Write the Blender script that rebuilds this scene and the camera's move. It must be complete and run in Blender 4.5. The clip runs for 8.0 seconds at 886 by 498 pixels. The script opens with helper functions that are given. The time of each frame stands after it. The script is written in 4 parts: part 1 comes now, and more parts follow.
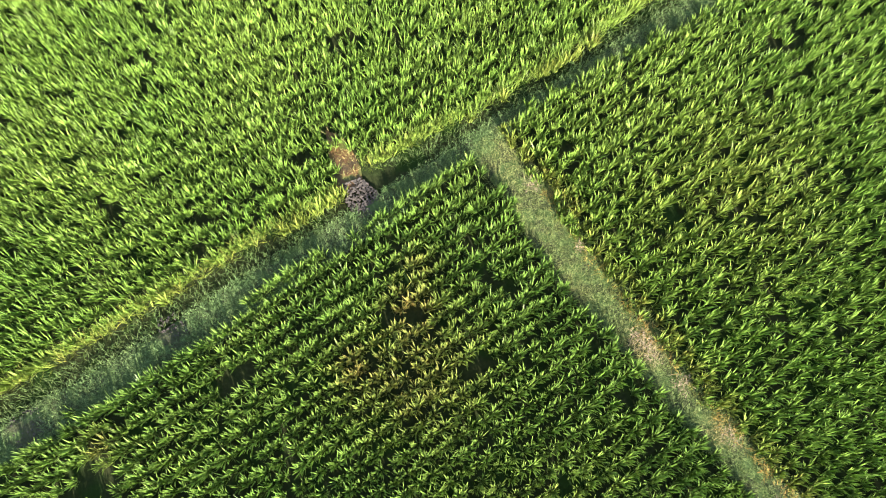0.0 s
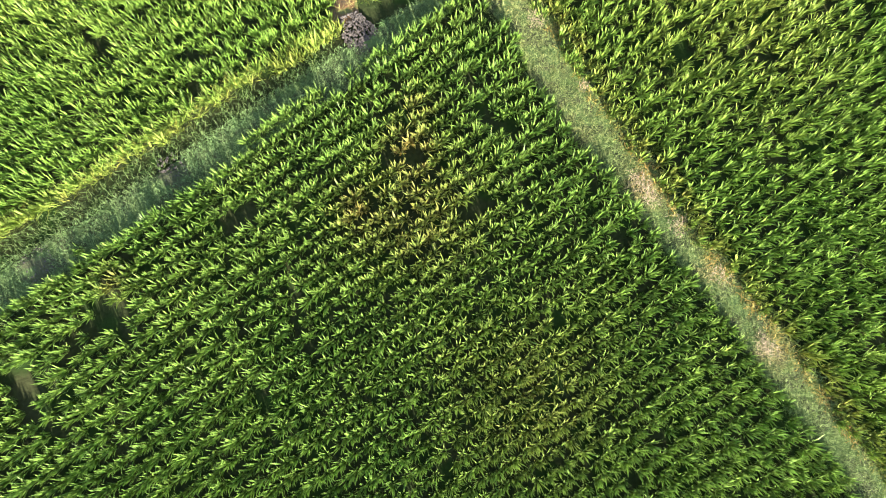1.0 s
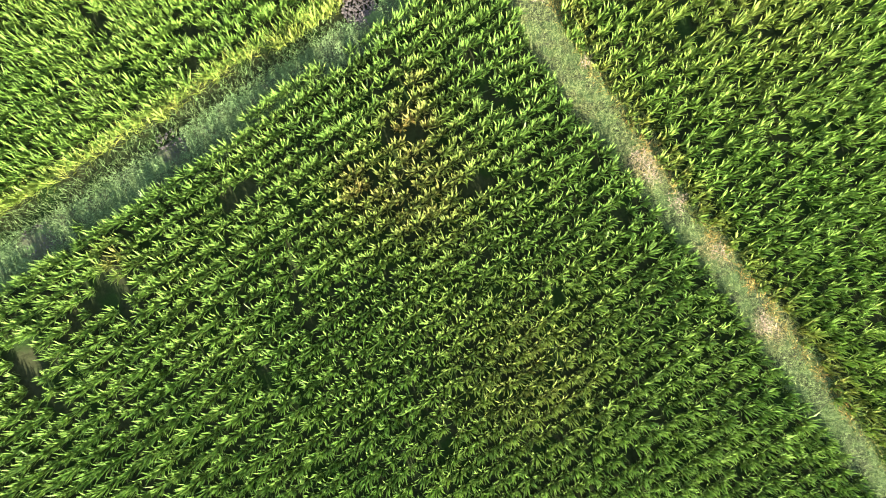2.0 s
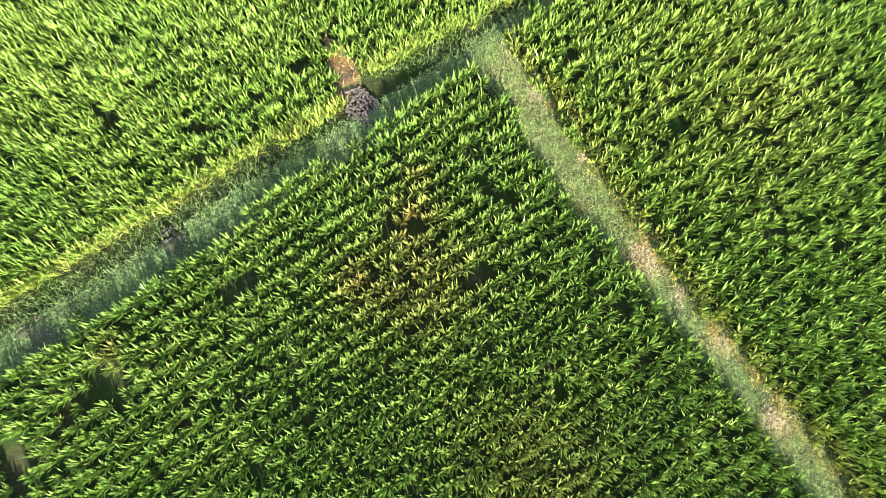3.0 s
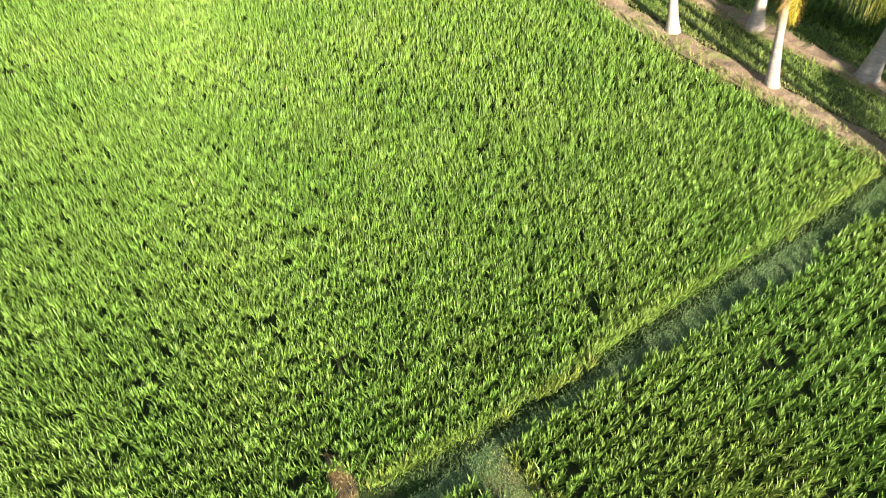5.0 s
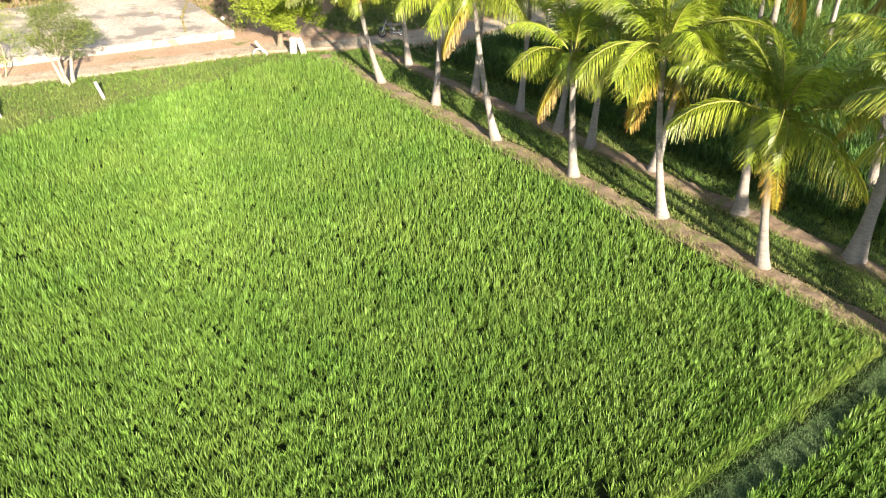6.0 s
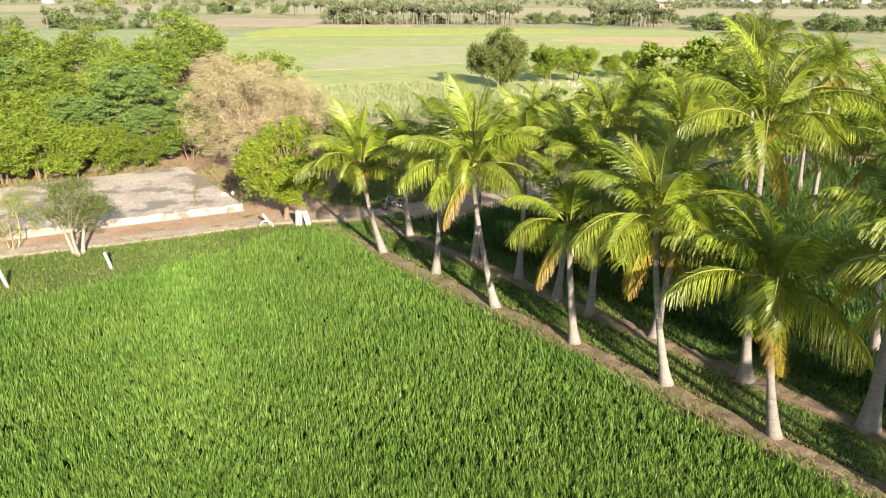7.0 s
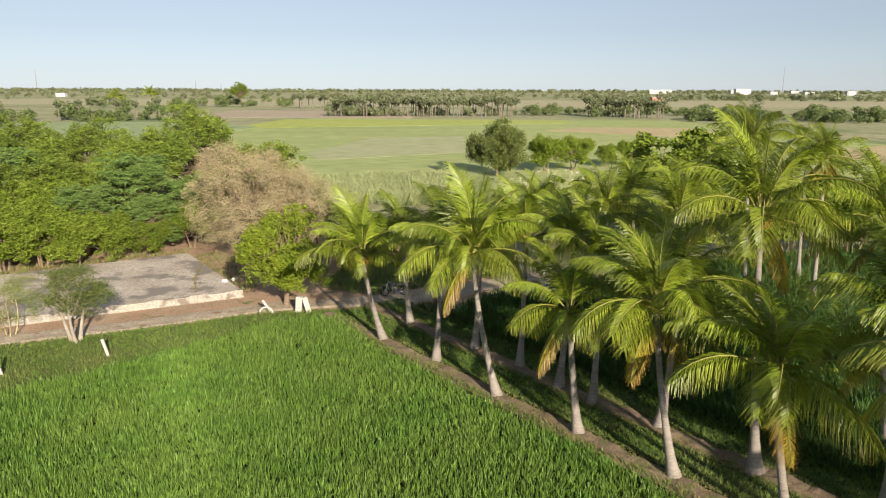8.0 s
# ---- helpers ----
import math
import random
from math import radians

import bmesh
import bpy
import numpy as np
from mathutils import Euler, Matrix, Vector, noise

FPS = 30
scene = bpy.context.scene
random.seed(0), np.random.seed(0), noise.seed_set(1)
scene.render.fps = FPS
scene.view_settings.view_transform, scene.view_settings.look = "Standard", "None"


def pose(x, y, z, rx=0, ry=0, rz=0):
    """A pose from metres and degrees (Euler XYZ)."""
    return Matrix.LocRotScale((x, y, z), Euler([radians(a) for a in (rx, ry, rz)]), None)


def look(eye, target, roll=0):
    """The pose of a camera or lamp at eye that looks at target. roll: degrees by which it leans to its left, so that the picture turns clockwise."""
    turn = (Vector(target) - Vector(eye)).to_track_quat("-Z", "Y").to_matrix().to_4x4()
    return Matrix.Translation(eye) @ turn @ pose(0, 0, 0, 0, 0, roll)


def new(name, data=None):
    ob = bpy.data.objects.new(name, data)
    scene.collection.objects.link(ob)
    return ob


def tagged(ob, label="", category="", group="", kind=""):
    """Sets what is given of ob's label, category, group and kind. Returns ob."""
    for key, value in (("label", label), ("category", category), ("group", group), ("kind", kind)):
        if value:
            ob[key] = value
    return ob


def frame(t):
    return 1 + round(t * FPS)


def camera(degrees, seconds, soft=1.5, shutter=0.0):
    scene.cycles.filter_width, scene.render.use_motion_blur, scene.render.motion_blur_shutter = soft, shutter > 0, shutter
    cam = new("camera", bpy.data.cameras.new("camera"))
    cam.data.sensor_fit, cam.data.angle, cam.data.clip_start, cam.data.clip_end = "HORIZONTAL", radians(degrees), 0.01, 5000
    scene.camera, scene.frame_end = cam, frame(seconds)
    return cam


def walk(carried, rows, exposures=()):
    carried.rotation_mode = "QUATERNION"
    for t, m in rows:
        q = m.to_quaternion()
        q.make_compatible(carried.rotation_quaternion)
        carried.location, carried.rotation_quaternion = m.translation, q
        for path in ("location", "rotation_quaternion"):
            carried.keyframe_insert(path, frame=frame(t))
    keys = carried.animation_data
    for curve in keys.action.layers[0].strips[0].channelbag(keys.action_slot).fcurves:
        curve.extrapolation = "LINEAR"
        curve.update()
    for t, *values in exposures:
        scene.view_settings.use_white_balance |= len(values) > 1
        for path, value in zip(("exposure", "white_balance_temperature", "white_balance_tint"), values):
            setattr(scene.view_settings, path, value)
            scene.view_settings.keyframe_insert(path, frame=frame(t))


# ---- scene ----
cam = camera(64.15, 8.0, soft=1.1, shutter=0.12)
EYE = (0.0, 0.0, 14.0)
# seconds, tilt from straight down, roll, yaw: the drone hovers and its gimbal tilts
PATH = [
    (0.0, 16.63, -0.87, 0.0),
    (0.3, 15.07, -0.87, 0.02),
    (0.5, 11.84, -0.88, 0.04),
    (0.7, 7.68, -0.9, 0.1),
    (1.0, 3.8, -0.91, 0.19),
    (1.2, 2.62, -0.91, 0.25),
    (1.75, 1.65, -0.9, 0.28),
    (2.2, 2.7, -0.9, 0.29),
    (2.5, 4.65, -0.89, 0.3),
    (3.0, 9.47, -0.87, 0.32),
    (3.5, 17.8, -0.82, 0.2),
    (4.0, 26.56, -0.76, 0.05),
    (4.5, 34.43, -0.69, -0.07),
    (5.0, 42.17, -0.63, -0.14),
    (5.2, 45.23, -0.6, -0.18),
    (6.3, 60.92, -0.39, -0.36),
    (6.5, 63.71, -0.37, -0.37),
    (7.0, 70.23, -0.29, -0.38),
    (7.5, 75.4, -0.26, -0.38),
    (8.0, 77.2, -0.2, -0.39),
]
walk(cam, [(t, pose(*EYE, rx, ry, rz)) for t, rx, ry, rz in PATH], exposures=[(0.0, 2.58), (1.2, 2.95), (2.5, 3.08), (3.5, 2.88), (4.0, 2.64), (5.2, 2.15), (6.5, 1.64), (7.0, 1.38), (7.5, 1.05), (8.0, 0.72)])

# ---- world, sun ----
SUN = Vector((0.344, -0.874, 0.342))
world = bpy.data.worlds.new("sky")
scene.world = world
world.use_nodes = True
wn = world.node_tree.nodes
sky = wn.new("ShaderNodeTexSky")
sky.sky_type, sky.sun_disc = "NISHITA", False
sky.sun_elevation, sky.sun_rotation = radians(20), radians(158.5)
sky.air_density, sky.dust_density, sky.ozone_density = 0.9, 0.15, 1.3
haze = wn.new("ShaderNodeHueSaturation")
haze.inputs["Saturation"].default_value = 0.42
tint = wn.new("ShaderNodeMix")
tint.data_type, tint.blend_type = "RGBA", "MULTIPLY"
tint.inputs[0].default_value, tint.inputs[7].default_value = 1.0, (0.88, 0.99, 1.15, 1)
milky = wn.new("ShaderNodeGamma")
milky.inputs["Gamma"].default_value = 0.75
world.node_tree.links.new(sky.outputs[0], milky.inputs["Color"])
world.node_tree.links.new(milky.outputs[0], haze.inputs["Color"])
world.node_tree.links.new(haze.outputs[0], tint.inputs[6])
world.node_tree.links.new(tint.outputs[2], wn["Background"].inputs[0])
wn["Background"].inputs[1].default_value = 0.087
sun = new("sun", bpy.data.lights.new("sun", "SUN"))
sun.data.energy, sun.data.angle, sun.data.color = 5.2, radians(0.6), (1.0, 0.89, 0.72)
sun.matrix_world = look(SUN * 60, (0, 0, 0))

# ---- materials ----


def mat(name, c1, c2, scale=1.0, rough=0.85, bump=0.0, fine=9.0, island=0.0, each=0.0, trans=0.0, dry=None, spec=0.3, stretch=(1, 1, 1), spots=None, metal=0.0):
    """Two-scale procedural surface. island / each: brightness spread per loose piece / per object; dry: colour reached by the
    'dry' attribute; trans: light let through; spots: (colour, scale, threshold)."""
    m = bpy.data.materials.new(name)
    m.use_nodes = True
    n, l = m.node_tree.nodes, m.node_tree.links
    b = n["Principled BSDF"]
    b.inputs["Roughness"].default_value = rough
    b.inputs["Metallic"].default_value = metal
    b.inputs["Specular IOR Level"].default_value = spec
    tc, mp = n.new("ShaderNodeTexCoord"), n.new("ShaderNodeMapping")
    mp.inputs["Scale"].default_value = stretch
    l.new(tc.outputs["Object"], mp.inputs[0])

    def noise_at(s, detail):
        x = n.new("ShaderNodeTexNoise")
        x.inputs["Scale"].default_value, x.inputs["Detail"].default_value = s, detail
        l.new(mp.outputs[0], x.inputs["Vector"])
        return x.outputs["Fac"]

    def spread(value, lo, hi):
        x = n.new("ShaderNodeMapRange")
        l.new(value, x.inputs[0])
        x.inputs[1].default_value, x.inputs[2].default_value = 0.3, 0.7
        x.inputs[3].default_value, x.inputs[4].default_value = lo, hi
        return x.outputs[0]

    def mix(fac, a, c, kind="MIX"):
        x = n.new("ShaderNodeMix")
        x.data_type, x.blend_type = "RGBA", kind
        for sock, v in ((x.inputs[0], fac), (x.inputs[6], a), (x.inputs[7], c)):
            if isinstance(v, (int, float)):
                sock.default_value = v
            elif isinstance(v, tuple):
                sock.default_value = (*v, 1)
            else:
                l.new(v, sock)
        return x.outputs[2]

    def bright(col, value, amount):
        x, h = n.new("ShaderNodeMapRange"), n.new("ShaderNodeHueSaturation")
        l.new(value, x.inputs[0])
        x.inputs[3].default_value, x.inputs[4].default_value = 1 - amount, 1 + amount
        l.new(x.outputs[0], h.inputs["Value"])
        l.new(col, h.inputs["Color"])
        return h.outputs[0]

    col = mix(spread(noise_at(scale, 3), 0, 1), c1, c2)
    f = noise_at(scale * fine, 6)
    grain = n.new("ShaderNodeHueSaturation")
    l.new(spread(f, 0.72, 1.28), grain.inputs["Value"])
    l.new(col, grain.inputs["Color"])
    col = grain.outputs[0]
    if spots:
        v = n.new("ShaderNodeMapRange")
        l.new(noise_at(spots[1], 5), v.inputs[0])
        v.inputs[1].default_value, v.inputs[2].default_value = spots[2], spots[2] + 0.08
        col = mix(v.outputs[0], col, spots[0])
    if dry:
        a = n.new("ShaderNodeAttribute")
        a.attribute_name = "dry"
        col = mix(a.outputs["Fac"], col, dry)
    if island:
        g = n.new("ShaderNodeNewGeometry")
        col = bright(col, g.outputs["Random Per Island"], island)
    if each:
        g = n.new("ShaderNodeObjectInfo")
        col = bright(col, g.outputs["Random"], each)
    l.new(col, b.inputs["Base Color"])
    if bump:
        x = n.new("ShaderNodeBump")
        x.inputs["Strength"].default_value, x.inputs["Distance"].default_value = bump, 0.05
        l.new(f, x.inputs["Height"])
        l.new(x.outputs[0], b.inputs["Normal"])
    if trans:
        t, s = n.new("ShaderNodeBsdfTranslucent"), n.new("ShaderNodeMixShader")
        s.inputs[0].default_value = trans
        l.new(col, t.inputs[0])
        l.new(b.outputs[0], s.inputs[1])
        l.new(t.outputs[0], s.inputs[2])
        l.new(s.outputs[0], n["Material Output"].inputs[0])
    return m


M_RICE = mat("rice_leaf", (0.115, 0.218, 0.033), (0.168, 0.266, 0.047), 0.3, 0.5, island=0.3, trans=0.13, dry=(0.32, 0.25, 0.06), spec=0.3)
M_RICE_B = mat("deep_green_rice_leaf", (0.105, 0.2, 0.034), (0.155, 0.25, 0.046), 0.5, 0.45, island=0.3, trans=0.16, dry=(0.3, 0.22, 0.07), spec=0.4)
# rice green darkened: the palm grove's shade is put into this colour
M_RICE_SHADED = mat("shade_darkened_crop_leaf", (0.045, 0.1, 0.016), (0.065, 0.13, 0.02), 0.3, 0.55, island=0.3, trans=0.15, dry=(0.24, 0.18, 0.07), spec=0.3)
M_GRASS = mat("bund_grass", (0.1, 0.175, 0.05), (0.15, 0.22, 0.07), 0.8, 0.7, island=0.35, trans=0.2, dry=(0.34, 0.27, 0.12))
M_GRASS_DEEP = mat("bund_turf", (0.1, 0.175, 0.062), (0.145, 0.215, 0.086), 0.8, 0.75, island=0.4, trans=0.15, dry=(0.3, 0.25, 0.12), spec=0.2)
M_FRINGE = mat("creeping_fringe_grass", (0.17, 0.19, 0.04), (0.25, 0.22, 0.05), 1.5, 0.7, island=0.35, trans=0.2, dry=(0.42, 0.24, 0.07))
# darker grass of the furrow, with the furrow's shadow mixed into its green
M_FURROW_SHADED = mat("shaded_furrow_grass_blade", (0.06, 0.11, 0.03), (0.09, 0.15, 0.045), 0.9, 0.7, island=0.35, trans=0.15, dry=(0.25, 0.2, 0.09))
M_VERGE = mat("verge_grass", (0.115, 0.2, 0.032), (0.17, 0.245, 0.048), 0.6, 0.7, island=0.35, trans=0.2, dry=(0.38, 0.3, 0.15))
M_PALECROP = mat("pale_tall_crop_leaf", (0.28, 0.34, 0.15), (0.34, 0.39, 0.19), 0.1, 0.7, island=0.25, trans=0.2, dry=(0.36, 0.32, 0.16))
M_GROUND = mat("dry_plain_soil", (0.28, 0.285, 0.14), (0.37, 0.34, 0.195), 0.02, 0.95, 0.2, 12, spots=((0.2, 0.24, 0.095), 0.012, 0.52))
# wet mud, coloured darker and greener to carry the shade between tufts
M_MUD_SHADED = mat("shade_darkened_wet_mud", (0.016, 0.026, 0.008), (0.03, 0.034, 0.014), 1.2, 0.92, 0.4, 9, spots=((0.016, 0.034, 0.007), 1.1, 0.5), spec=0.12)
M_BUND = mat("bund_soil", (0.034, 0.046, 0.02), (0.055, 0.064, 0.032), 1.4, 0.95, 0.6, 12, spots=((0.06, 0.1, 0.032), 2.2, 0.46))
M_DIRT = mat("trodden_brown_soil", (0.18, 0.125, 0.082), (0.25, 0.185, 0.13), 0.9, 0.95, 0.6, 14, spots=((0.16, 0.17, 0.06), 1.5, 0.58))
M_TRACK = mat("sandy_track", (0.36, 0.285, 0.205), (0.45, 0.37, 0.28), 0.7, 0.95, 0.4, 12, spots=((0.27, 0.17, 0.1), 0.8, 0.6))
M_YARD = mat("reddish_yard_soil", (0.38, 0.24, 0.15), (0.46, 0.32, 0.215), 0.5, 0.95, 0.5, 14, spots=((0.16, 0.18, 0.06), 0.6, 0.6))
M_SLAB = mat("weathered_concrete", (0.42, 0.35, 0.29), (0.56, 0.485, 0.41), 0.35, 0.9, 0.3, 16, spots=((0.26, 0.225, 0.195), 0.45, 0.53))
M_SLABEDGE = mat("limewashed_edge", (0.3, 0.265, 0.225), (0.44, 0.4, 0.345), 0.9, 0.9, 0.3, 9, spots=((0.2, 0.16, 0.13), 0.9, 0.52))
M_PALMTRUNK = mat("palm_bark", (0.235, 0.2, 0.172), (0.33, 0.287, 0.25), 1.6, 0.9, 0.7, 8, stretch=(0.6, 0.6, 5), each=0.12)
M_FROND = mat("palm_leaflet", (0.18, 0.255, 0.021), (0.285, 0.345, 0.033), 0.8, 0.42, island=0.35, each=0.25, trans=0.34, dry=(0.44, 0.36, 0.06), spec=0.5)
M_FROND_OLD = mat("yellow_palm_leaflet", (0.36, 0.32, 0.03), (0.44, 0.32, 0.035), 1.2, 0.5, island=0.25, each=0.2, trans=0.3, dry=(0.42, 0.22, 0.07), spec=0.4)
M_RACHIS = mat("frond_midrib", (0.2, 0.2, 0.04), (0.27, 0.25, 0.06), 2.0, 0.5)
M_COCO = mat("orange_coconut", (0.5, 0.25, 0.04), (0.55, 0.32, 0.08), 3.0, 0.45, each=0.2)
M_BARK = mat("tree_bark", (0.17, 0.12, 0.08), (0.26, 0.19, 0.13), 2.0, 0.95, 0.6, 8)
M_LIME = mat("limewashed_bark", (0.27, 0.225, 0.18), (0.37, 0.315, 0.26), 2.0, 0.9, 0.4, 8)
M_LEAF_BRIGHT = mat("bright_green_leaf", (0.192, 0.254, 0.0226), (0.26, 0.316, 0.0339), 0.5, 0.66, island=0.4, each=0.16, trans=0.3, spec=0.2)
M_LEAF_FRESH = mat("fresh_green_leaf", (0.164, 0.232, 0.0271), (0.226, 0.288, 0.0384), 0.5, 0.66, island=0.4, each=0.16, trans=0.3, spec=0.2)
M_TWIG_PALE = mat("pale_budding_twig", (0.29, 0.27, 0.13), (0.37, 0.34, 0.18), 0.6, 0.9, island=0.3)
M_LEAF_MID = mat("mid_green_leaf", (0.168, 0.24, 0.036), (0.24, 0.305, 0.052), 0.35, 0.68, island=0.4, each=0.16, trans=0.28, spec=0.2)
M_LEAF_BLUE = mat("feathery_grey_green_leaf", (0.12, 0.195, 0.045), (0.165, 0.24, 0.058), 0.5, 0.6, island=0.35, trans=0.15)
M_LEAF_GREY = mat("olive_leaf", (0.11, 0.142, 0.036), (0.16, 0.187, 0.046), 0.6, 0.6, island=0.4, trans=0.2)
M_TWIG = mat("dry_twig", (0.33, 0.27, 0.155), (0.43, 0.36, 0.21), 0.6, 0.9, island=0.3)
M_FARBARK = mat("dark_fibrous_bark", (0.18, 0.15, 0.12), (0.23, 0.19, 0.155), 0.5, 0.95)
# leaf colour lifted well above foliage to paint in the distance haze
M_FARLEAF_HAZED = mat("haze_paled_tree_leaf", (0.2, 0.23, 0.12), (0.26, 0.275, 0.15), 0.02, 0.8, island=0.3, trans=0.35)
M_POST = mat("limewashed_stone_post", (0.42, 0.39, 0.35), (0.52, 0.49, 0.45), 3.0, 0.9, 0.3)
# white paint greyed down: the haze over far buildings is in the colour
M_WHITE_HAZED = mat("haze_greyed_white_paint", (0.45, 0.45, 0.45), (0.55, 0.55, 0.55), 0.1, 0.85)
M_ROOF = mat("clay_roof", (0.32, 0.17, 0.12), (0.4, 0.23, 0.16), 0.2, 0.9)
M_DARK = mat("dark_opening", (0.03, 0.03, 0.035), (0.05, 0.05, 0.055), 1.0, 0.3)
M_RUST = mat("rusty_silt", (0.14, 0.075, 0.032), (0.045, 0.038, 0.024), 2.6, 0.45, 0.5, spots=((0.09, 0.1, 0.03), 3.0, 0.55))
M_CLOD = mat("dry_grey_mud", (0.05, 0.045, 0.043), (0.085, 0.076, 0.073), 2.0, 0.95, 0.5)

# ---- mesh helpers ----
RNG = np.random.default_rng(7)


def mesh_of(name, verts, faces, material, dry=None, smooth=False):
    """A mesh from arrays: verts (n, 3), faces (m, 3 or 4)."""
    me = bpy.data.meshes.new(name)
    v, f = np.asarray(verts, np.float32), np.asarray(faces, np.int32)
    me.vertices.add(len(v))
    me.vertices.foreach_set("co", v.ravel())
    me.loops.add(f.size)
    me.loops.foreach_set("vertex_index", f.ravel())
    me.polygons.add(len(f))
    me.polygons.foreach_set("loop_start", np.arange(0, f.size, f.shape[1], dtype=np.int32))
    me.polygons.foreach_set("use_smooth", np.full(len(f), smooth))
    if dry is not None:
        me.attributes.new("dry", "FLOAT", "POINT").data.foreach_set("value", np.asarray(dry, np.float32))
    me.update(calc_edges=True)
    me.validate()
    me.materials.append(material)
    return me


def part(name, mesh, parent, label=""):
    ob = new(name, mesh)
    ob.parent = parent
    return tagged(ob, label) if label else ob


def thing(name, label, category, place=(0, 0, 0), group="", kind=""):
    ob = new(name)
    ob.location = place
    return tagged(ob, label, category, group, kind)


def structure(name, mesh, label, category, kind="structure"):
    return tagged(new(name, mesh), label, category, kind=kind)


def join(pieces):
    """Joins (verts, faces) pieces into one pair."""
    vs, fs, k = [], [], 0
    for v, f in pieces:
        vs.append(np.asarray(v, float))
        fs.append(np.asarray(f, int) + k)
        k += len(v)
    return np.concatenate(vs), np.concatenate(fs)


def tube(points, radii, sides=8):
    """A tapered tube along points, closed at both ends."""
    p, r = np.asarray(points, float), np.asarray(radii, float)
    n = len(p)
    d = np.gradient(p, axis=0)
    d /= np.linalg.norm(d, axis=1)[:, None] + 1e-9
    ref = np.where(np.abs(d[:, 2:3]) > 0.95, [[1.0, 0, 0]], [[0, 0, 1.0]])
    a = np.cross(d, ref)
    a /= np.linalg.norm(a, axis=1)[:, None]
    for i in range(1, n):
        a[i] = a[i - 1] - d[i] * (a[i - 1] @ d[i])
        a[i] /= np.linalg.norm(a[i]) + 1e-9
    b = np.cross(d, a)
    th = np.linspace(0, 2 * np.pi, sides, endpoint=False)
    ring = a[:, None] * np.cos(th)[None, :, None] + b[:, None] * np.sin(th)[None, :, None]
    v = (p[:, None] + ring * r[:, None, None]).reshape(-1, 3)
    i, j = np.meshgrid(np.arange(n - 1), np.arange(sides), indexing="ij")
    k = (j + 1) % sides
    f = np.stack([i * sides + j, i * sides + k, (i + 1) * sides + k, (i + 1) * sides + j], -1).reshape(-1, 4)
    c = len(v)
    v = np.concatenate([v, p[:1], p[-1:]])
    j = np.arange(0, sides, 2)
    caps = [np.stack([np.full(len(j), c + e), o + j, o + j + 1, o + (j + 2) % sides], -1) for e, o in ((0, 0), (1, (n - 1) * sides))]
    return v, np.concatenate([f, *caps])


def box(x0, y0, z0, x1, y1, z1):
    v = [(x, y, z) for z in (z0, z1) for x, y in ((x0, y0), (x1, y0), (x1, y1), (x0, y1))]
    return v, [(3, 2, 1, 0), (4, 5, 6, 7), (0, 1, 5, 4), (1, 2, 6, 5), (2, 3, 7, 6), (3, 0, 4, 7)]


def resample(line, step):
    p = np.asarray(line, float)
    s = np.concatenate([[0], np.cumsum(np.linalg.norm(np.diff(p, axis=0), axis=1))])
    u = np.linspace(0, s[-1], max(2, int(s[-1] / step)))
    return np.stack([np.interp(u, s, p[:, k]) for k in range(p.shape[1])], 1)


def rough_noise(xy, scale, amount):
    """Cheap smooth noise from a sum of turned waves."""
    z = np.zeros(len(xy))
    for k in range(7):
        a, s = k * 2.399 + 0.3, scale * (0.6 + 0.42 * k)
        z += np.sin(xy[:, 0] * s * np.cos(a) + xy[:, 1] * s * np.sin(a) + k * 1.7) / (1 + 0.4 * k)
    return z * amount / 2.5


def ribbon(left, right, height, across=9, step=0.2, rough=0.03, base=-0.05, flat=0.5):
    """A raised, uneven strip between two lines of the plan."""
    n = max(len(resample(left, step)), 2)
    a, b = (resample(np.asarray(q, float), 1e-3 + np.linalg.norm(np.diff(np.asarray(q, float), axis=0), axis=1).sum() / n) for q in (left, right))
    n = min(len(a), len(b))
    a, b = a[:n], b[:n]
    w = np.linspace(0, 1, across)
    xy = a[:, None] * (1 - w)[None, :, None] + b[:, None] * w[None, :, None]
    prof = np.clip((1 - np.abs(2 * w - 1)) / flat, 0, 1)
    prof = prof * prof * (3 - 2 * prof)
    z = base + (height - base) * np.broadcast_to(prof, (n, across)) + rough_noise(xy.reshape(-1, 2), 4.0, rough).reshape(n, across) * prof
    v = np.concatenate([xy, z[..., None]], -1).reshape(-1, 3)
    i, j = np.meshgrid(np.arange(n - 1), np.arange(across - 1), indexing="ij")
    k = i * across + j
    return v, np.stack([k, k + across, k + across + 1, k + 1], -1).reshape(-1, 4)


def inside(xy, poly):
    p = np.asarray(poly, float)
    hit = np.zeros(len(xy), bool)
    for (x0, y0), (x1, y1) in zip(p, np.roll(p, -1, 0)):
        c = (y0 > xy[:, 1]) != (y1 > xy[:, 1])
        hit ^= c & (xy[:, 0] < (x1 - x0) * (xy[:, 1] - y0) / (y1 - y0 + 1e-12) + x0)
    return hit


def scatter(poly, density):
    p = np.asarray(poly, float)
    lo, hi = p.min(0), p.max(0)
    xy = lo + RNG.random((int(np.prod(hi - lo) * density), 2)) * (hi - lo)
    return xy[inside(xy, p)]


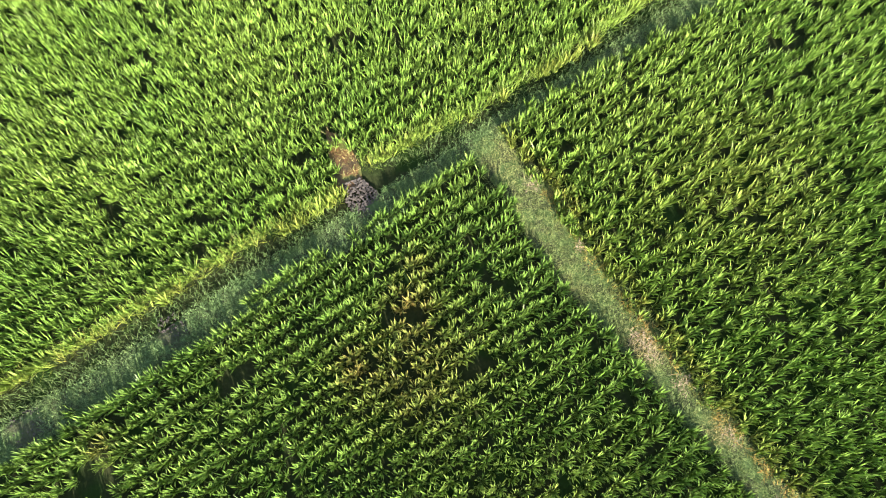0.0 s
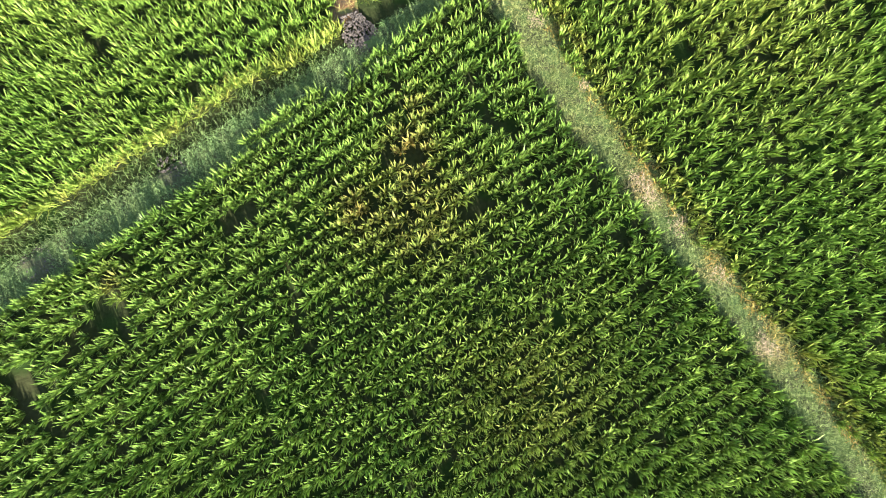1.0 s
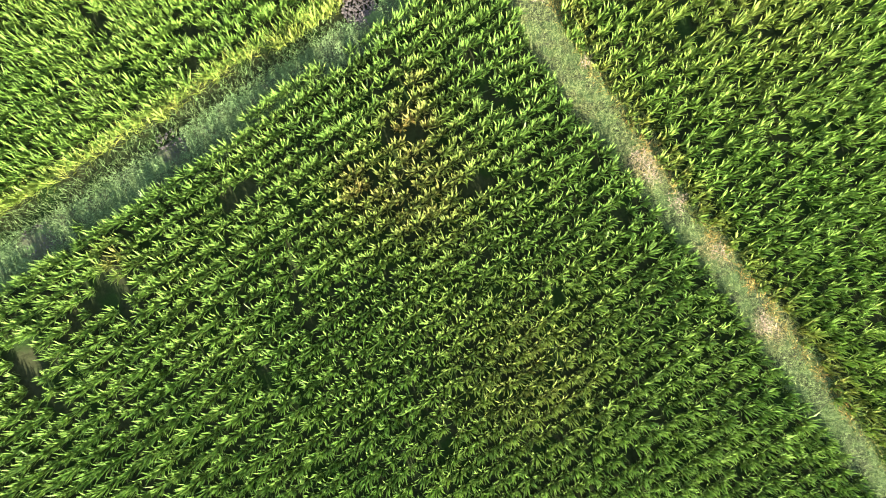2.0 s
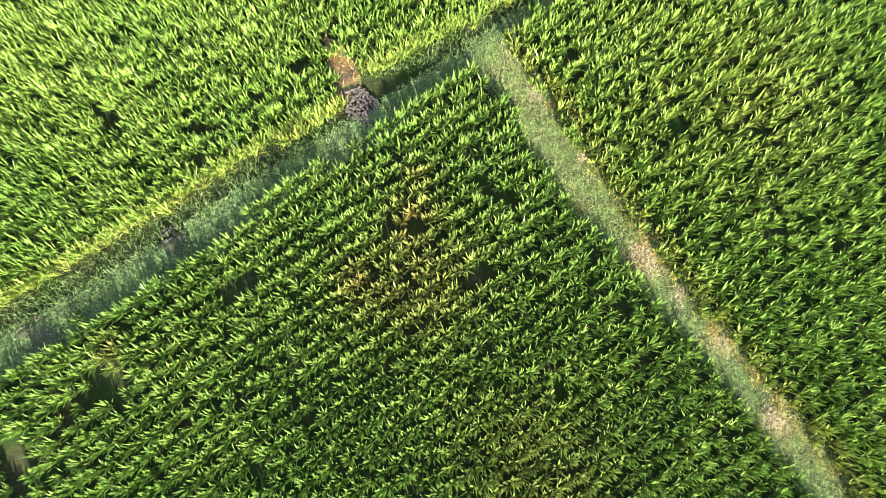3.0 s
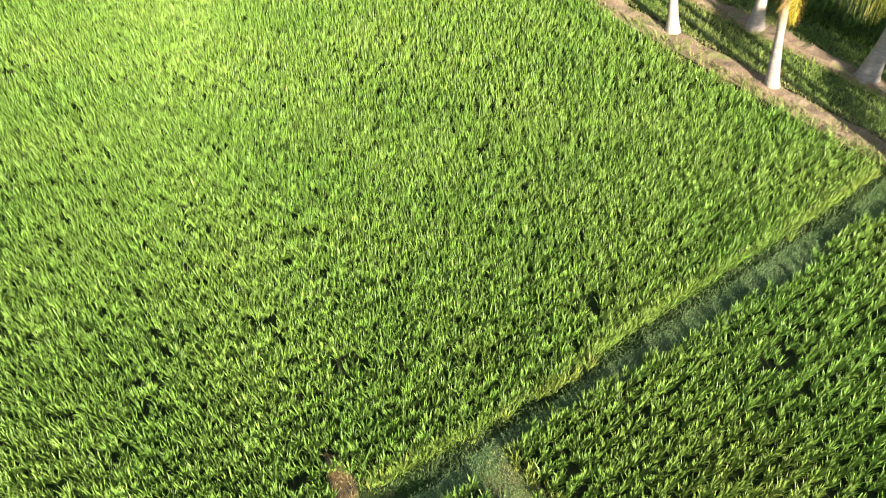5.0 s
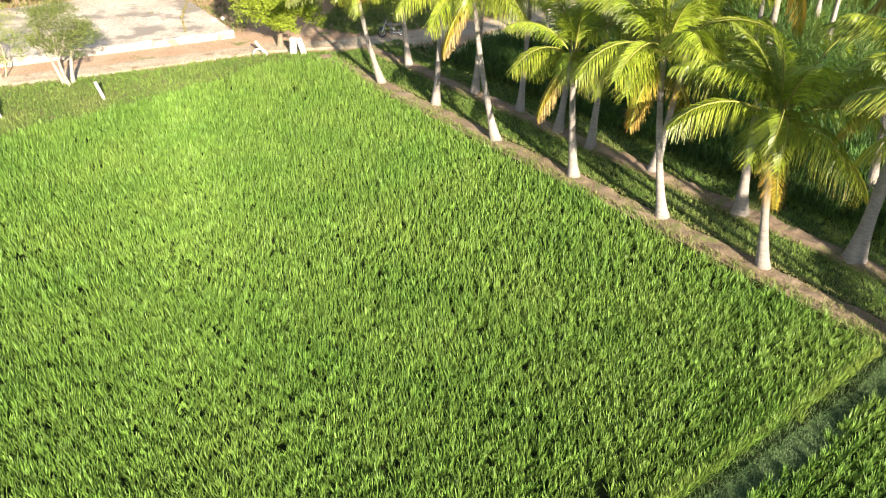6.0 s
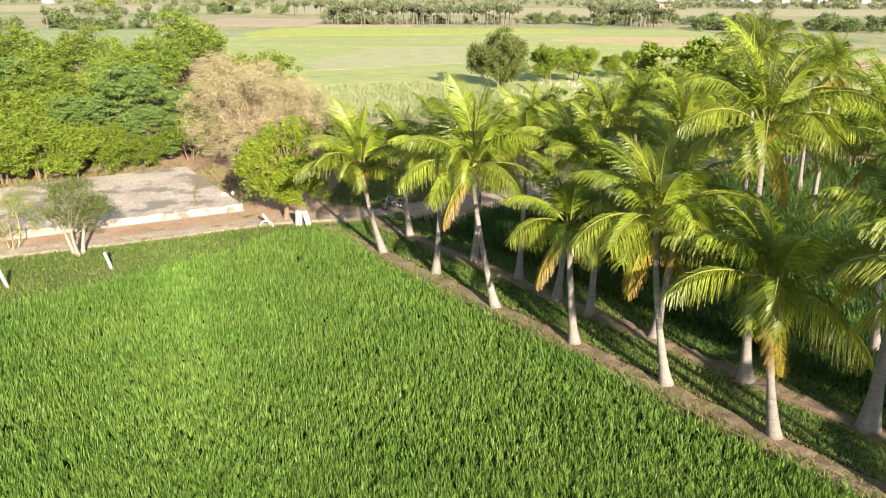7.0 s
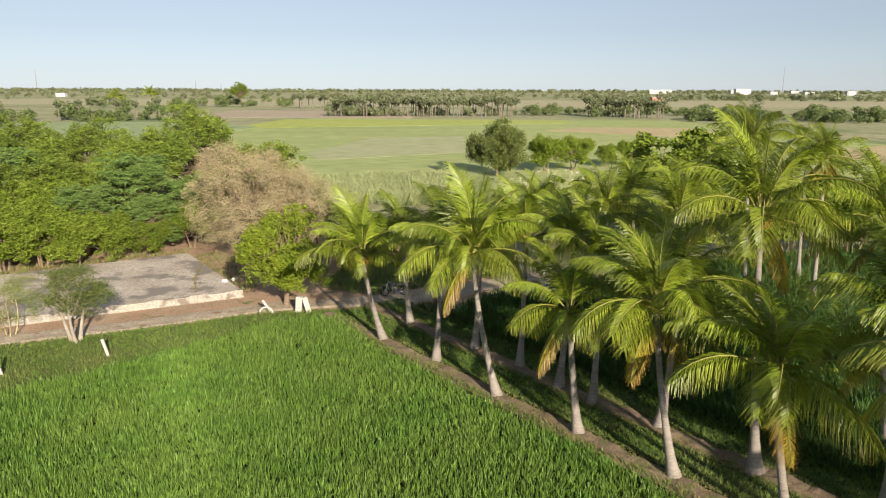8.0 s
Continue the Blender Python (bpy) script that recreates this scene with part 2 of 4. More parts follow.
def rows_in(poly, turn, gap, along, jitter):
    """Planting places in rows turned by that many degrees."""
    p = np.asarray(poly, float)
    c, a = p.mean(0), radians(turn)
    m = np.array([[math.cos(a), math.sin(a)], [-math.sin(a), math.cos(a)]])
    r = np.linalg.norm(p - c, axis=1).max()
    u, v = np.meshgrid(np.arange(-r, r, along), np.arange(-r, r, gap))
    u = u + (np.arange(u.shape[0]) % 2)[:, None] * along * 0.5
    q = np.stack([u.ravel(), v.ravel()], 1) + RNG.normal(0, jitter, (u.size, 2))
    q = q @ m + c
    wob = rough_noise(q, 3.0, 0.16)
    return q[inside(q + np.stack([wob, wob[::-1] * 0], 1), p)]


def blades(xy, count, length, lean, width, z=0.0, spread=0.04, curl=0.6, dry=None, lift=0.0, low=0.4, belly=0.45, sway=0.0, short=0.7):
    """Tufts of pointed leaf blades: arrays of verts, faces and the dry attribute."""
    n = len(xy)
    az = RNG.random((n, count)) * 2 * np.pi
    ln = length * RNG.uniform(short, 1.15, (n, count)) * RNG.uniform(0.74, 1.14, (n, 1))
    tilt = np.radians(np.abs(RNG.normal(lean, lean * 0.45, (n, count))))
    out = np.stack([np.cos(az), np.sin(az), np.zeros_like(az)], -1)
    twist = az + np.pi / 2 + RNG.normal(0, 0.5, az.shape)
    side = np.stack([np.cos(twist), np.sin(twist), np.zeros_like(az)], -1)
    up = np.array([0, 0, 1.0])
    z = np.broadcast_to(z, (n,))
    root = np.concatenate([xy, z[:, None]], 1)[:, None] + out * spread * RNG.random((n, count, 1)) + up * lift * RNG.uniform(low, 1.15, (n, count, 1))

    def along(s, t):
        return (out * np.sin(t)[..., None] + up * np.cos(t)[..., None]) * (ln * s)[..., None]

    nod = np.concatenate([RNG.normal(0, sway, (n, 2)), np.zeros((n, 1))], 1)[:, None] * ln[..., None]
    mid = root + along(belly, tilt) + nod * belly
    tip = mid + along(1 - belly, tilt * (1 + curl)) + nod * (1 - belly) * 1.5
    w = (width * RNG.uniform(0.75, 1.2, az.shape))[..., None] * side * 0.5
    v = np.stack([root, mid + w, tip, mid - w], 2).reshape(-1, 3)
    f = np.arange(n * count * 4).reshape(-1, 4)
    d = np.zeros(n) if dry is None else dry
    d = np.clip(d[:, None] * RNG.uniform(0.4, 1.3, az.shape), 0, 1)
    return v, f, np.repeat(d.ravel(), 4)


def near(xy, x, y, r):
    return np.exp(-((xy[:, 0] - x) ** 2 + (xy[:, 1] - y) ** 2) / (r * r))


# ---- ground and fields ----
ROW = 34.0
g = 4600.0
gx = np.concatenate([-np.geomspace(g, 60, 14), np.linspace(-50, 50, 21), np.geomspace(60, g, 14)])
X, Y = np.meshgrid(gx, gx)
gv = np.stack([X.ravel(), Y.ravel(), np.full(X.size, -0.12)], 1)
i, j = np.meshgrid(np.arange(len(gx) - 1), np.arange(len(gx) - 1), indexing="ij")
k = (i * len(gx) + j).ravel()
structure("ground", mesh_of("ground", gv, np.stack([k, k + 1, k + len(gx) + 1, k + len(gx)], 1), M_GROUND), "dry grassy plain of soil reaching the horizon", "ground")


def flat_patch(name, poly, z, material, label, category="field", thick=0.1):
    bm = bmesh.new()
    top = [bm.verts.new((x, y, z)) for x, y in poly]
    low = [bm.verts.new((x, y, z - thick)) for x, y in poly]
    bm.faces.new(top)
    for a in range(len(poly)):
        b = (a + 1) % len(poly)
        bm.faces.new((top[a], low[a], low[b], top[b]))
    bmesh.ops.recalc_face_normals(bm, faces=bm.faces)
    me = bpy.data.meshes.new(name)
    bm.to_mesh(me)
    bm.free()
    me.materials.append(material)
    return structure(name, me, label, category)


FIELD_B = [(-13, -3.4), (-7.93, 0.06), (-7.0, 0.66), (-6.05, 1.33), (-5.06, 1.88), (-4.05, 2.58), (-3.24, 3.34), (-1.95, 4.23), (-0.94, 4.9), (-0.24, 5.56),
           (0.74, 6.25), (1.44, 5.5), (1.78, 4.8), (2.56, 3.46), (3.58, 2.38), (4.64, 1.02), (5.51, -0.08), (6.36, -1.26), (7.33, -2.56), (8.31, -3.83), (9.66, -5.7), (-11, -5.7)]
FIELD_C = [(1.46, 6.78), (1.96, 5.88), (2.42, 5.48), (3.12, 4.2), (4.13, 2.75), (5.23, 1.17), (6.18, 0.03), (7.3, -1.41), (8.28, -2.73), (10.26, -5.4), (12, -5.4), (11.8, 2), (15, 9),
           (16.2, 15.75), (12.1, 13.9), (8.84, 11.5), (6.04, 9.79), (4.05, 8.6), (2.65, 7.88)]
FIELD_R = [(0.9, 41.9), (3.2, 45.8), (10, 49), (20, 55), (40, 62), (60, 40), (28.4, 7.0)]
flat_patch("paddy_floor", [(-32, -9), (24, -9), (30, 6), (2, 43), (-6, 45), (-34, 26)], -0.02, M_MUD_SHADED, "wet mud of the paddy fields, darkened for the shade between tufts", "ground")
flat_patch("crop_floor", [(1.0, 42.6), (3.2, 46.1), (10, 49.4), (20, 55.4), (40, 62.4), (61, 40), (30.3, 6.3)], -0.03, M_MUD_SHADED, "soil under the tall crop, shade darkened into its colour", "ground", 0.08)


def rice(name, poly, gap, along, leaves, height, width, label, dryness, gaps, material=M_RICE, skip=0.04, turn=ROW, jitter=0.02, z=-0.02, spread=0.068, lean=11, thin=1.0, sway=0.035):
    """Transplanted hills in rows: each a bundle of tall, nearly upright blades with uneven tips."""
    xy = rows_in(poly, turn, gap, along, jitter)
    keep = RNG.random(len(xy)) > skip
    for x, y, r in gaps:
        wob = rough_noise(xy, 5.0, 0.35)
        keep &= np.hypot(xy[:, 0] - x, (xy[:, 1] - y) * 1.2) > r * (1 + wob) * RNG.uniform(0.8, 1.15, len(xy))
    keep &= ~((rough_noise(xy, 1.1, 1.0) > thin) & (RNG.random(len(xy)) < 0.55))
    xy = xy[keep]
    dr = dryness(xy)
    tall = height * (1 + rough_noise(xy, 0.9, 0.07))
    v, f, d = blades(xy, leaves, height, lean, width, z + (tall - height), spread, 0.9, dry=dr, belly=0.55, sway=sway, short=0.5)
    me = mesh_of(name, v, f, material, d)
    return tagged(new(name, me), label, "rice crop", kind="stuff")


def line_near(xy, line, r):
    """Closeness to a line of the plan, 1 on it and falling off over r."""
    q = resample(line, 0.25)
    out = np.full(len(xy), 1e9)
    for p in q:
        out = np.minimum(out, np.hypot(xy[:, 0] - p[0], xy[:, 1] - p[1]))
    return np.exp(-(out / r) ** 2)


A_EDGE = [(-14, -2.5), (-8.26, 1.14), (-6.28, 2.34), (-4.19, 3.75), (-1.96, 5.22), (-1.39, 5.85), (1.02, 7.23), (2.93, 8.5), (4.6, 9.75), (7.72, 11.9), (11.48, 14.41), (13.06, 15.81)]
B1_UP = [(-20, -7.0), (-8.21, 0.67), (-6.24, 1.92), (-4.16, 3.35), (-1.95, 4.87), (0.41, 6.46), (1.27, 7.12), (2.93, 8.22), (4.7, 9.5), (7.85, 11.68), (11.65, 14.2), (15.5, 17.3)]
B1_LOW = [(-20, -8.2), (-7.9, -0.2), (-5.0, 1.65), (-4.0, 2.35), (-3.2, 3.1), (-1.9, 4.0), (-0.87, 4.65), (0.75, 6.1), (1.4, 6.5), (2.72, 7.65), (6.2, 9.55), (12.2, 13.6), (16.6, 16.4)]
B2_LEFT = [(0.7, 6.3), (1.4, 5.45), (1.75, 4.75), (2.5, 3.4), (3.5, 2.35), (4.55, 0.98), (5.45, -0.12), (6.3, -1.3), (7.27, -2.6), (8.2, -3.87), (10.2, -6.5), (11.6, -8.5)]
B2_RIGHT = [(1.5, 6.95), (2.05, 6.05), (2.6, 5.6), (3.32, 4.3), (4.34, 2.85), (5.44, 1.27), (6.4, 0.13), (7.5, -1.31), (8.5, -2.63), (11.3, -6.5), (12.7, -8.5)]
DRY_A = lambda q: 0.32 * line_near(q, A_EDGE, 0.2) + 0.08 * np.clip(rough_noise(q, 0.25, 0.5), 0, 1)
FIELD_A_NEAR = A_EDGE + [(11.0, 18.6), (-18.5, 18.6), (-18.5, 4.0)]
FIELD_A_FAR = [(11.0, 18.65), (8.3, 21.9), (5.6, 25.6), (2.4, 29.3), (-3.0, 36.2), (-6.1, 42.1), (-10.0, 40.9), (-11.6, 38.9), (-16.7, 33.8), (-20.2, 31), (-27, 26), (-21, 18.65)]
rice("rice_crop", FIELD_A_NEAR, 0.29, 0.15, 34, 0.44, 0.023, "bright green young rice in dense rows on wet mud", DRY_A,
     [(-1.72, 5.88, 0.34), (-1.95, 6.25, 0.32), (-2.2, 6.7, 0.22), (-2.71, 6.02, 0.22), (-4.79, 4.7, 0.2), (3.87, 10.51, 0.2), (3.95, 10.85, 0.18), (-4.37, 10.11, 0.2), (-4.0, 10.2, 0.16),
      (-6.49, 6.85, 0.2), (1.45, 16.52, 0.18), (-3.1, 5.6, 0.16)], skip=0.05)
rice("rice_crop", FIELD_A_FAR, 0.29, 0.155, 19, 0.45, 0.028, "bright green young rice stretching to the palm row", DRY_A, [], skip=0.05)
rice("rice_crop", FIELD_B, 0.3, 0.145, 38, 0.4, 0.024, "dark green rice tufts with thin browned patches",
     lambda q: 0.8 * near(q, -0.45, 2.85, 0.4) + 0.45 * near(q, -0.3, 1.6, 1.2) + 0.5 * near(q, -1.5, 1.7, 0.4) + 0.4 * near(q, -0.3, 3.7, 0.4) + 0.3 * near(q, 2, -2, 1.5) + 0.5 * near(q, -6.2, 0.25, 0.3),
     [(0.98, 3.7, 0.3), (1.2, 3.45, 0.22), (0.85, 4.15, 0.16), (-6.21, -0.4, 0.36), (-6.5, -0.6, 0.26), (-7.8, -1.86, 0.36), (-0.34, 2.83, 0.16), (-3.72, 1.41, 0.24), (4.1, -0.6, 0.22), (-3.55, 1.75, 0.2), (-0.57, 3.6, 0.12),
      (-2.6, 2.6, 0.14), (-6.9, -0.9, 0.2)], M_RICE_B, skip=0.05, thin=0.95)
rice("rice_crop", FIELD_C, 0.27, 0.155, 36, 0.39, 0.024, "thick yellow-green rice beside a dry grassy bund",
     lambda q: 0.4 * line_near(q, B2_RIGHT, 0.18) + 0.22 * near(q, 6.3, 5.6, 2.2) + 0.15 * np.clip(rough_noise(q, 0.8, 0.5), 0, 1),
     [(2.79, 6.37, 0.22), (7.73, 9.08, 0.28), (8.2, 9.3, 0.2), (8.84, 9.99, 0.25), (5.06, 4.85, 0.2)], skip=0.03, turn=35, jitter=0.032)
rice("tall_crop", FIELD_R, 0.5, 0.34, 20, 1.05, 0.045, "tall crop behind the palms, their shade darkened into its green",
     lambda q: 0.2 * np.clip(rough_noise(q, 0.3, 0.6), 0, 1), [], M_RICE_SHADED, spread=0.16, lean=20)

structure("bund_1", mesh_of("bund", *ribbon(B1_UP, B1_LOW, 0.05, 11, 0.15, 0.02, -0.05, 0.3), M_BUND), "grass-grown earth bund between rice fields", "bund")
structure("bund_2", mesh_of("bund", *ribbon(B2_LEFT, B2_RIGHT, 0.05, 11, 0.15, 0.02, -0.05, 0.3), M_BUND), "dry grassy earth bund branching off", "bund")


def turf(name, poly, density, count, length, lean, width, label, dryness, z=0.05, material=M_GRASS, bare=()):
    xy = scatter(poly, density)
    for x, y, r in bare:
        xy = xy[np.hypot(xy[:, 0] - x, xy[:, 1] - y) > r * RNG.uniform(0.6, 1.1, len(xy))]
    v, f, d = blades(xy, count, length, lean, width, z, 0.05, dry=dryness(xy))
    return tagged(new(name, mesh_of(name, v, f, material, d)), label, "grass", kind="stuff")


turf("bund_grass", B1_UP + B1_LOW[::-1], 1700, 2, 0.1, 48, 0.0075, "short green grass covering the earth bund",
     lambda q: 0.15 * np.clip(rough_noise(q, 1.5, 0.8), 0, 1), material=M_GRASS_DEEP, bare=[(-1.75, 5.4, 0.3), (-1.35, 5.15, 0.35), (-5.2, 2.42, 0.42), (-7.72, 0.52, 0.42)])
for edge_a, edge_b in ((A_EDGE[:5], B1_UP[1:5]), (A_EDGE[5:], B1_UP[5:])):
    turf("furrow_grass", edge_a + [(x, y - 0.1) for x, y in edge_b[::-1]], 330, 2, 0.2, 30, 0.011, "dark green furrow grass beside the bund, darkened further for its shadow", lambda q: 0.12 * RNG.random(len(q)), -0.02, M_FURROW_SHADED)
    turf("fringe_grass", [(x - 0.14, y + 0.24) for x, y in edge_a] + [(x - 0.02, y + 0.04) for x, y in edge_a[::-1]], 210, 4, 0.38, 20, 0.016, "bright yellow-green grass fringing the rice", lambda q: (0.12 + 0.3 * RNG.random(len(q))) * np.clip(0.75 - 0.1 * q[:, 0], 0.25, 1.3), 0.0, M_RICE)
turf("rusty_grass", [(-2.36, 6.9), (-2.26, 6.3), (-2.1, 5.7), (-1.5, 5.75), (-1.6, 6.2), (-1.95, 6.75)], 90, 3, 0.16, 35, 0.011, "rust-stained grass round the field inlet", lambda q: 0.75 + 0 * q[:, 0], 0.0)
turf("bund_grass", B2_LEFT[:-1] + B2_RIGHT[-2::-1], 1300, 2, 0.13, 46, 0.0065, "pale half-dry grass covering the earth bund",
     lambda q: 0.12 + 0.35 * np.clip(rough_noise(q, 1.2, 0.9), 0, 1) + 0.8 * near(q, 4.2, 2.2, 0.4) + 0.7 * near(q, 6.7, -1.1, 0.35) + 0.6 * near(q, 5.5, 0.5, 0.3))

turf("dry_fringe", [(x - 0.3, y - 0.16) for x, y in B2_RIGHT[2:-1]] + [(x - 0.14, y - 0.08) for x, y in B2_RIGHT[-2:1:-1]], 240, 3, 0.2, 42, 0.009, "orange-brown dry grass creeping along the rice edge",
     lambda q: np.clip(0.3 + rough_noise(q, 2.2, 0.7), 0, 0.8), 0.06, M_FRINGE)

flat_patch("silt", [(-2.34, 6.85), (-2.24, 6.3), (-2.08, 5.6), (-1.8, 5.4), (-1.48, 5.62), (-1.55, 6.0), (-1.75, 6.4), (-2.05, 6.75)], 0.012, M_RUST, "rust-coloured wet silt at the field inlet", "silt", 0.06)


def clods(name, poly, density, label, lo, hi, z):
    """Lumps of dug mud, joined."""
    pieces = []
    for x, y in scatter(poly, density):
        r = RNG.uniform(lo, hi)
        a = np.linspace(0, 2 * np.pi, 6, endpoint=False) + RNG.random()
        low = np.stack([x + r * np.cos(a) * RNG.uniform(0.7, 1.2, 6), y + r * np.sin(a) * RNG.uniform(0.7, 1.2, 6), np.full(6, z - 0.02)], 1)
        top = low * 1.0
        top[:, :2] = (top[:, :2] - (x, y)) * 0.6 + (x, y)
        top[:, 2] = z + r * RNG.uniform(0.15, 0.6, 6)
        k = np.arange(6)
        f = np.stack([k, (k + 1) % 6, 6 + (k + 1) % 6, 6 + k], 1)
        pieces.append((np.concatenate([low, top]), np.concatenate([f, [[6, 7, 8, 9], [6, 9, 10, 11]]])))
    return tagged(new(name, mesh_of(name, *join(pieces), M_CLOD)), label, "mud", kind="stuff")


clods("mud_clods", [(-1.98, 5.6), (-1.5, 5.75), (-0.85, 5.1), (-1.3, 4.65), (-1.75, 5.05)], 900, "grey trampled mud clods damming the bund", 0.01, 0.036, 0.04)
clods("mud_clods", [(-5.5, 2.65), (-5.15, 2.85), (-4.85, 2.5), (-5.26, 2.15)], 300, "grey mud clods on the grassy bund", 0.012, 0.032, 0.05)
clods("mud_clods", [(-8.1, 0.75), (-7.6, 1.0), (-7.2, 0.6), (-7.8, 0.2)], 260, "grey mud clods on the grassy bund", 0.012, 0.032, 0.05)

M_STRAW = mat("dry_straw", (0.27, 0.205, 0.145), (0.37, 0.295, 0.215), 2.0, 0.9, island=0.3)
for x, y, r in ((4.15, 2.3, 0.2), (4.38, 1.95, 0.15), (4.9, 1.45, 0.19), (5.7, 0.45, 0.15), (6.6, -0.95, 0.22), (3.05, 4.2, 0.13), (2.1, 5.6, 0.14)):
    turf("straw_tuft", [(x - r, y - r * 0.4), (x, y - r), (x + r, y - r * 0.7), (x + r * 0.4, y + r * 0.5), (x - r * 0.8, y + r)], 900, 2, 0.16, 62, 0.0055,
         "flattened pale dry straw lying on the bund", lambda q: np.zeros(len(q)), 0.12, M_STRAW)

# ---- palm embankments ----
D, N = np.array([0.624, -0.781]), np.array([0.781, 0.624])
P1 = np.array([-3.08, 37.9])


def palm_line(offset, s0, s1):
    return [tuple(P1 + N * offset + D * s) for s in np.linspace(s0, s1, 12)]


structure("embankment_1", mesh_of("embankment", *ribbon(palm_line(-0.6, -6, 36), palm_line(0.55, -6, 36), 0.2, 9, 0.25, 0.06), M_DIRT), "bare brown earth embankment under the palm row", "embankment")
structure("embankment_2", mesh_of("embankment", *ribbon(palm_line(2.4, -6, 40), palm_line(3.6, -6, 40), 0.24, 9, 0.25, 0.08), M_DIRT), "second brown earth embankment with palms", "embankment")
structure("grass_strip", mesh_of("strip", *ribbon(palm_line(0.3, -6, 40), palm_line(5.6, -6, 40), 0.06, 9, 0.4, 0.04), M_BUND), "grassy ditch strip between the palm rows", "ground")
for o0, o1, nm in ((-0.55, 0.6, "thin dry grass on the palm embankment"), (2.3, 3.7, "thin dry grass on the second embankment"), (0.5, 2.6, "green grass in the ditch between the palm rows"), (3.4, 5.6, "rank green grass beyond the palm embankment")):
    turf("ditch_grass", palm_line(o0, -6, 38) + palm_line(o1, -6, 38)[::-1], (130 if o1 - o0 > 1.5 else 100), 4, (0.24 if o1 - o0 > 1.5 else 0.12), 36, 0.018, nm, lambda q: (0.03 if o1 - o0 > 1.5 else 0.5) + 0.3 * np.clip(rough_noise(q, 0.8, 0.8), 0, 1), 0.05 if o1 - o0 > 1.5 else 0.15, M_VERGE)

turf("field_edge_grass", palm_line(-1.15, -5, 33) + palm_line(-0.3, -5, 33)[::-1], 34, 7, 0.38, 34, 0.02, "ragged grass between rice and palm embankment", lambda q: 0.1 + 0.5 * np.clip(rough_noise(q, 0.9, 0.8), 0, 1), 0.0, M_VERGE)
turf("crop_edge_grass", palm_line(5.2, -4, 38) + palm_line(7.0, -4, 38)[::-1], 26, 7, 0.65, 26, 0.026, "rank grass along the tall crop's edge, darkened as in shade", lambda q: 0.1 + 0.3 * np.clip(rough_noise(q, 0.9, 0.8), 0, 1), -0.02, M_RICE_SHADED)

# ---- coconut palms ----


def frond_meshes(name, length, rise, droop, hang, pairs, leaf, material, dry_tip, seed):
    """Midrib and leaflets of one frond that leaves the origin along +x: rise and droop in degrees."""
    rng = np.random.default_rng(seed)
    n = 10
    t = np.linspace(0, 1, n)
    ang = np.radians(rise - droop * t ** 1.3)
    step = length / (n - 1)
    x = np.concatenate([[0], np.cumsum(np.cos(ang[:-1]) * step)])
    z = np.concatenate([[0], np.cumsum(np.sin(ang[:-1]) * step)])
    y = 0.12 * length * t ** 2 * rng.uniform(-1, 1)
    rib = np.stack([x, y, z], 1)
    ribmesh = mesh_of(name + "_midrib", *tube(rib, 0.045 * (1 - t) + 0.007, 4), M_RACHIS, smooth=True)
    s = np.linspace(0.16, 0.995, pairs)
    c = np.stack([np.interp(s, t, rib[:, a]) for a in range(3)], 1)
    a = np.interp(s, t, ang)
    fwd = np.stack([np.cos(a), np.zeros_like(a), np.sin(a)], 1)
    up = np.stack([-np.sin(a), np.zeros_like(a), np.cos(a)], 1)
    vs, dr = [], []
    for sg in (1, -1):
        size = leaf * np.clip(np.sin(np.pi * (0.16 + 0.8 * s)) ** 0.7, 0.25, 1) * rng.uniform(0.88, 1.1, pairs)
        swing = np.radians(rng.normal(30, 7, pairs) + 20 * s)
        fall = np.radians(hang + rng.normal(0, 9, pairs))
        side = np.array([0, sg, 0.0])
        d0 = fwd * np.sin(swing)[:, None] + (side * np.cos(fall * 0.3)[:, None] + up * (0.25 - np.sin(fall * 0.5))[:, None]) * np.cos(swing)[:, None]
        d1 = d0 * np.cos(fall)[:, None] - np.array([0, 0, 1.0]) * np.sin(fall)[:, None]
        m = c + d0 * (size * 0.4)[:, None]
        e = m + d1 * (size * 0.6)[:, None]
        w = fwd * 0.0155 + up * 0.007 * sg
        vs.append(np.stack([c - w * 0.6, c + w * 0.6, m - w, m + w, e - w * 0.15, e + w * 0.15], 1).reshape(-1, 3))
        dd = np.stack([s * 0, s * 0, s * 0.4, s * 0.4, 0.4 + 0.6 * s, 0.4 + 0.6 * s], 1) * dry_tip * rng.uniform(0.3, 1.5, (pairs, 1))
        dr.append(np.clip(dd, 0, 1).ravel())
    v = np.concatenate(vs)
    k = np.arange(2 * pairs)[:, None] * 6
    f = np.stack([k + [0, 1, 3, 2], k + [2, 3, 5, 4]], 1).reshape(-1, 4)
    return ribmesh, mesh_of(name + "_blade", v, f, material, np.concatenate(dr))


FRONDS = []
for q, (rise, droop, hang, ln, old) in enumerate([(87, 24, 14, 3.2, 0), (81, 52, 24, 3.7, 0), (72, 74, 30, 3.8, 0), (60, 88, 36, 3.8, 0), (46, 96, 42, 3.7, 0),
                                                  (26, 88, 48, 3.5, 0), (0, 68, 54, 3.2, 0), (-45, 34, 60, 2.8, 1), (70, 66, 28, 3.8, 0), (36, 92, 45, 3.6, 0)]):
    FRONDS.append(frond_meshes("frond", ln, rise, droop, hang, 92, 0.85 if old else 1.2, M_FROND_OLD if old else M_FROND, 0.9 if old else (0.1 if rise > 45 else 0.4 if rise > 10 else 0.8), 40 + q))
NUT = bpy.data.meshes.new("coconut")
bm = bmesh.new()
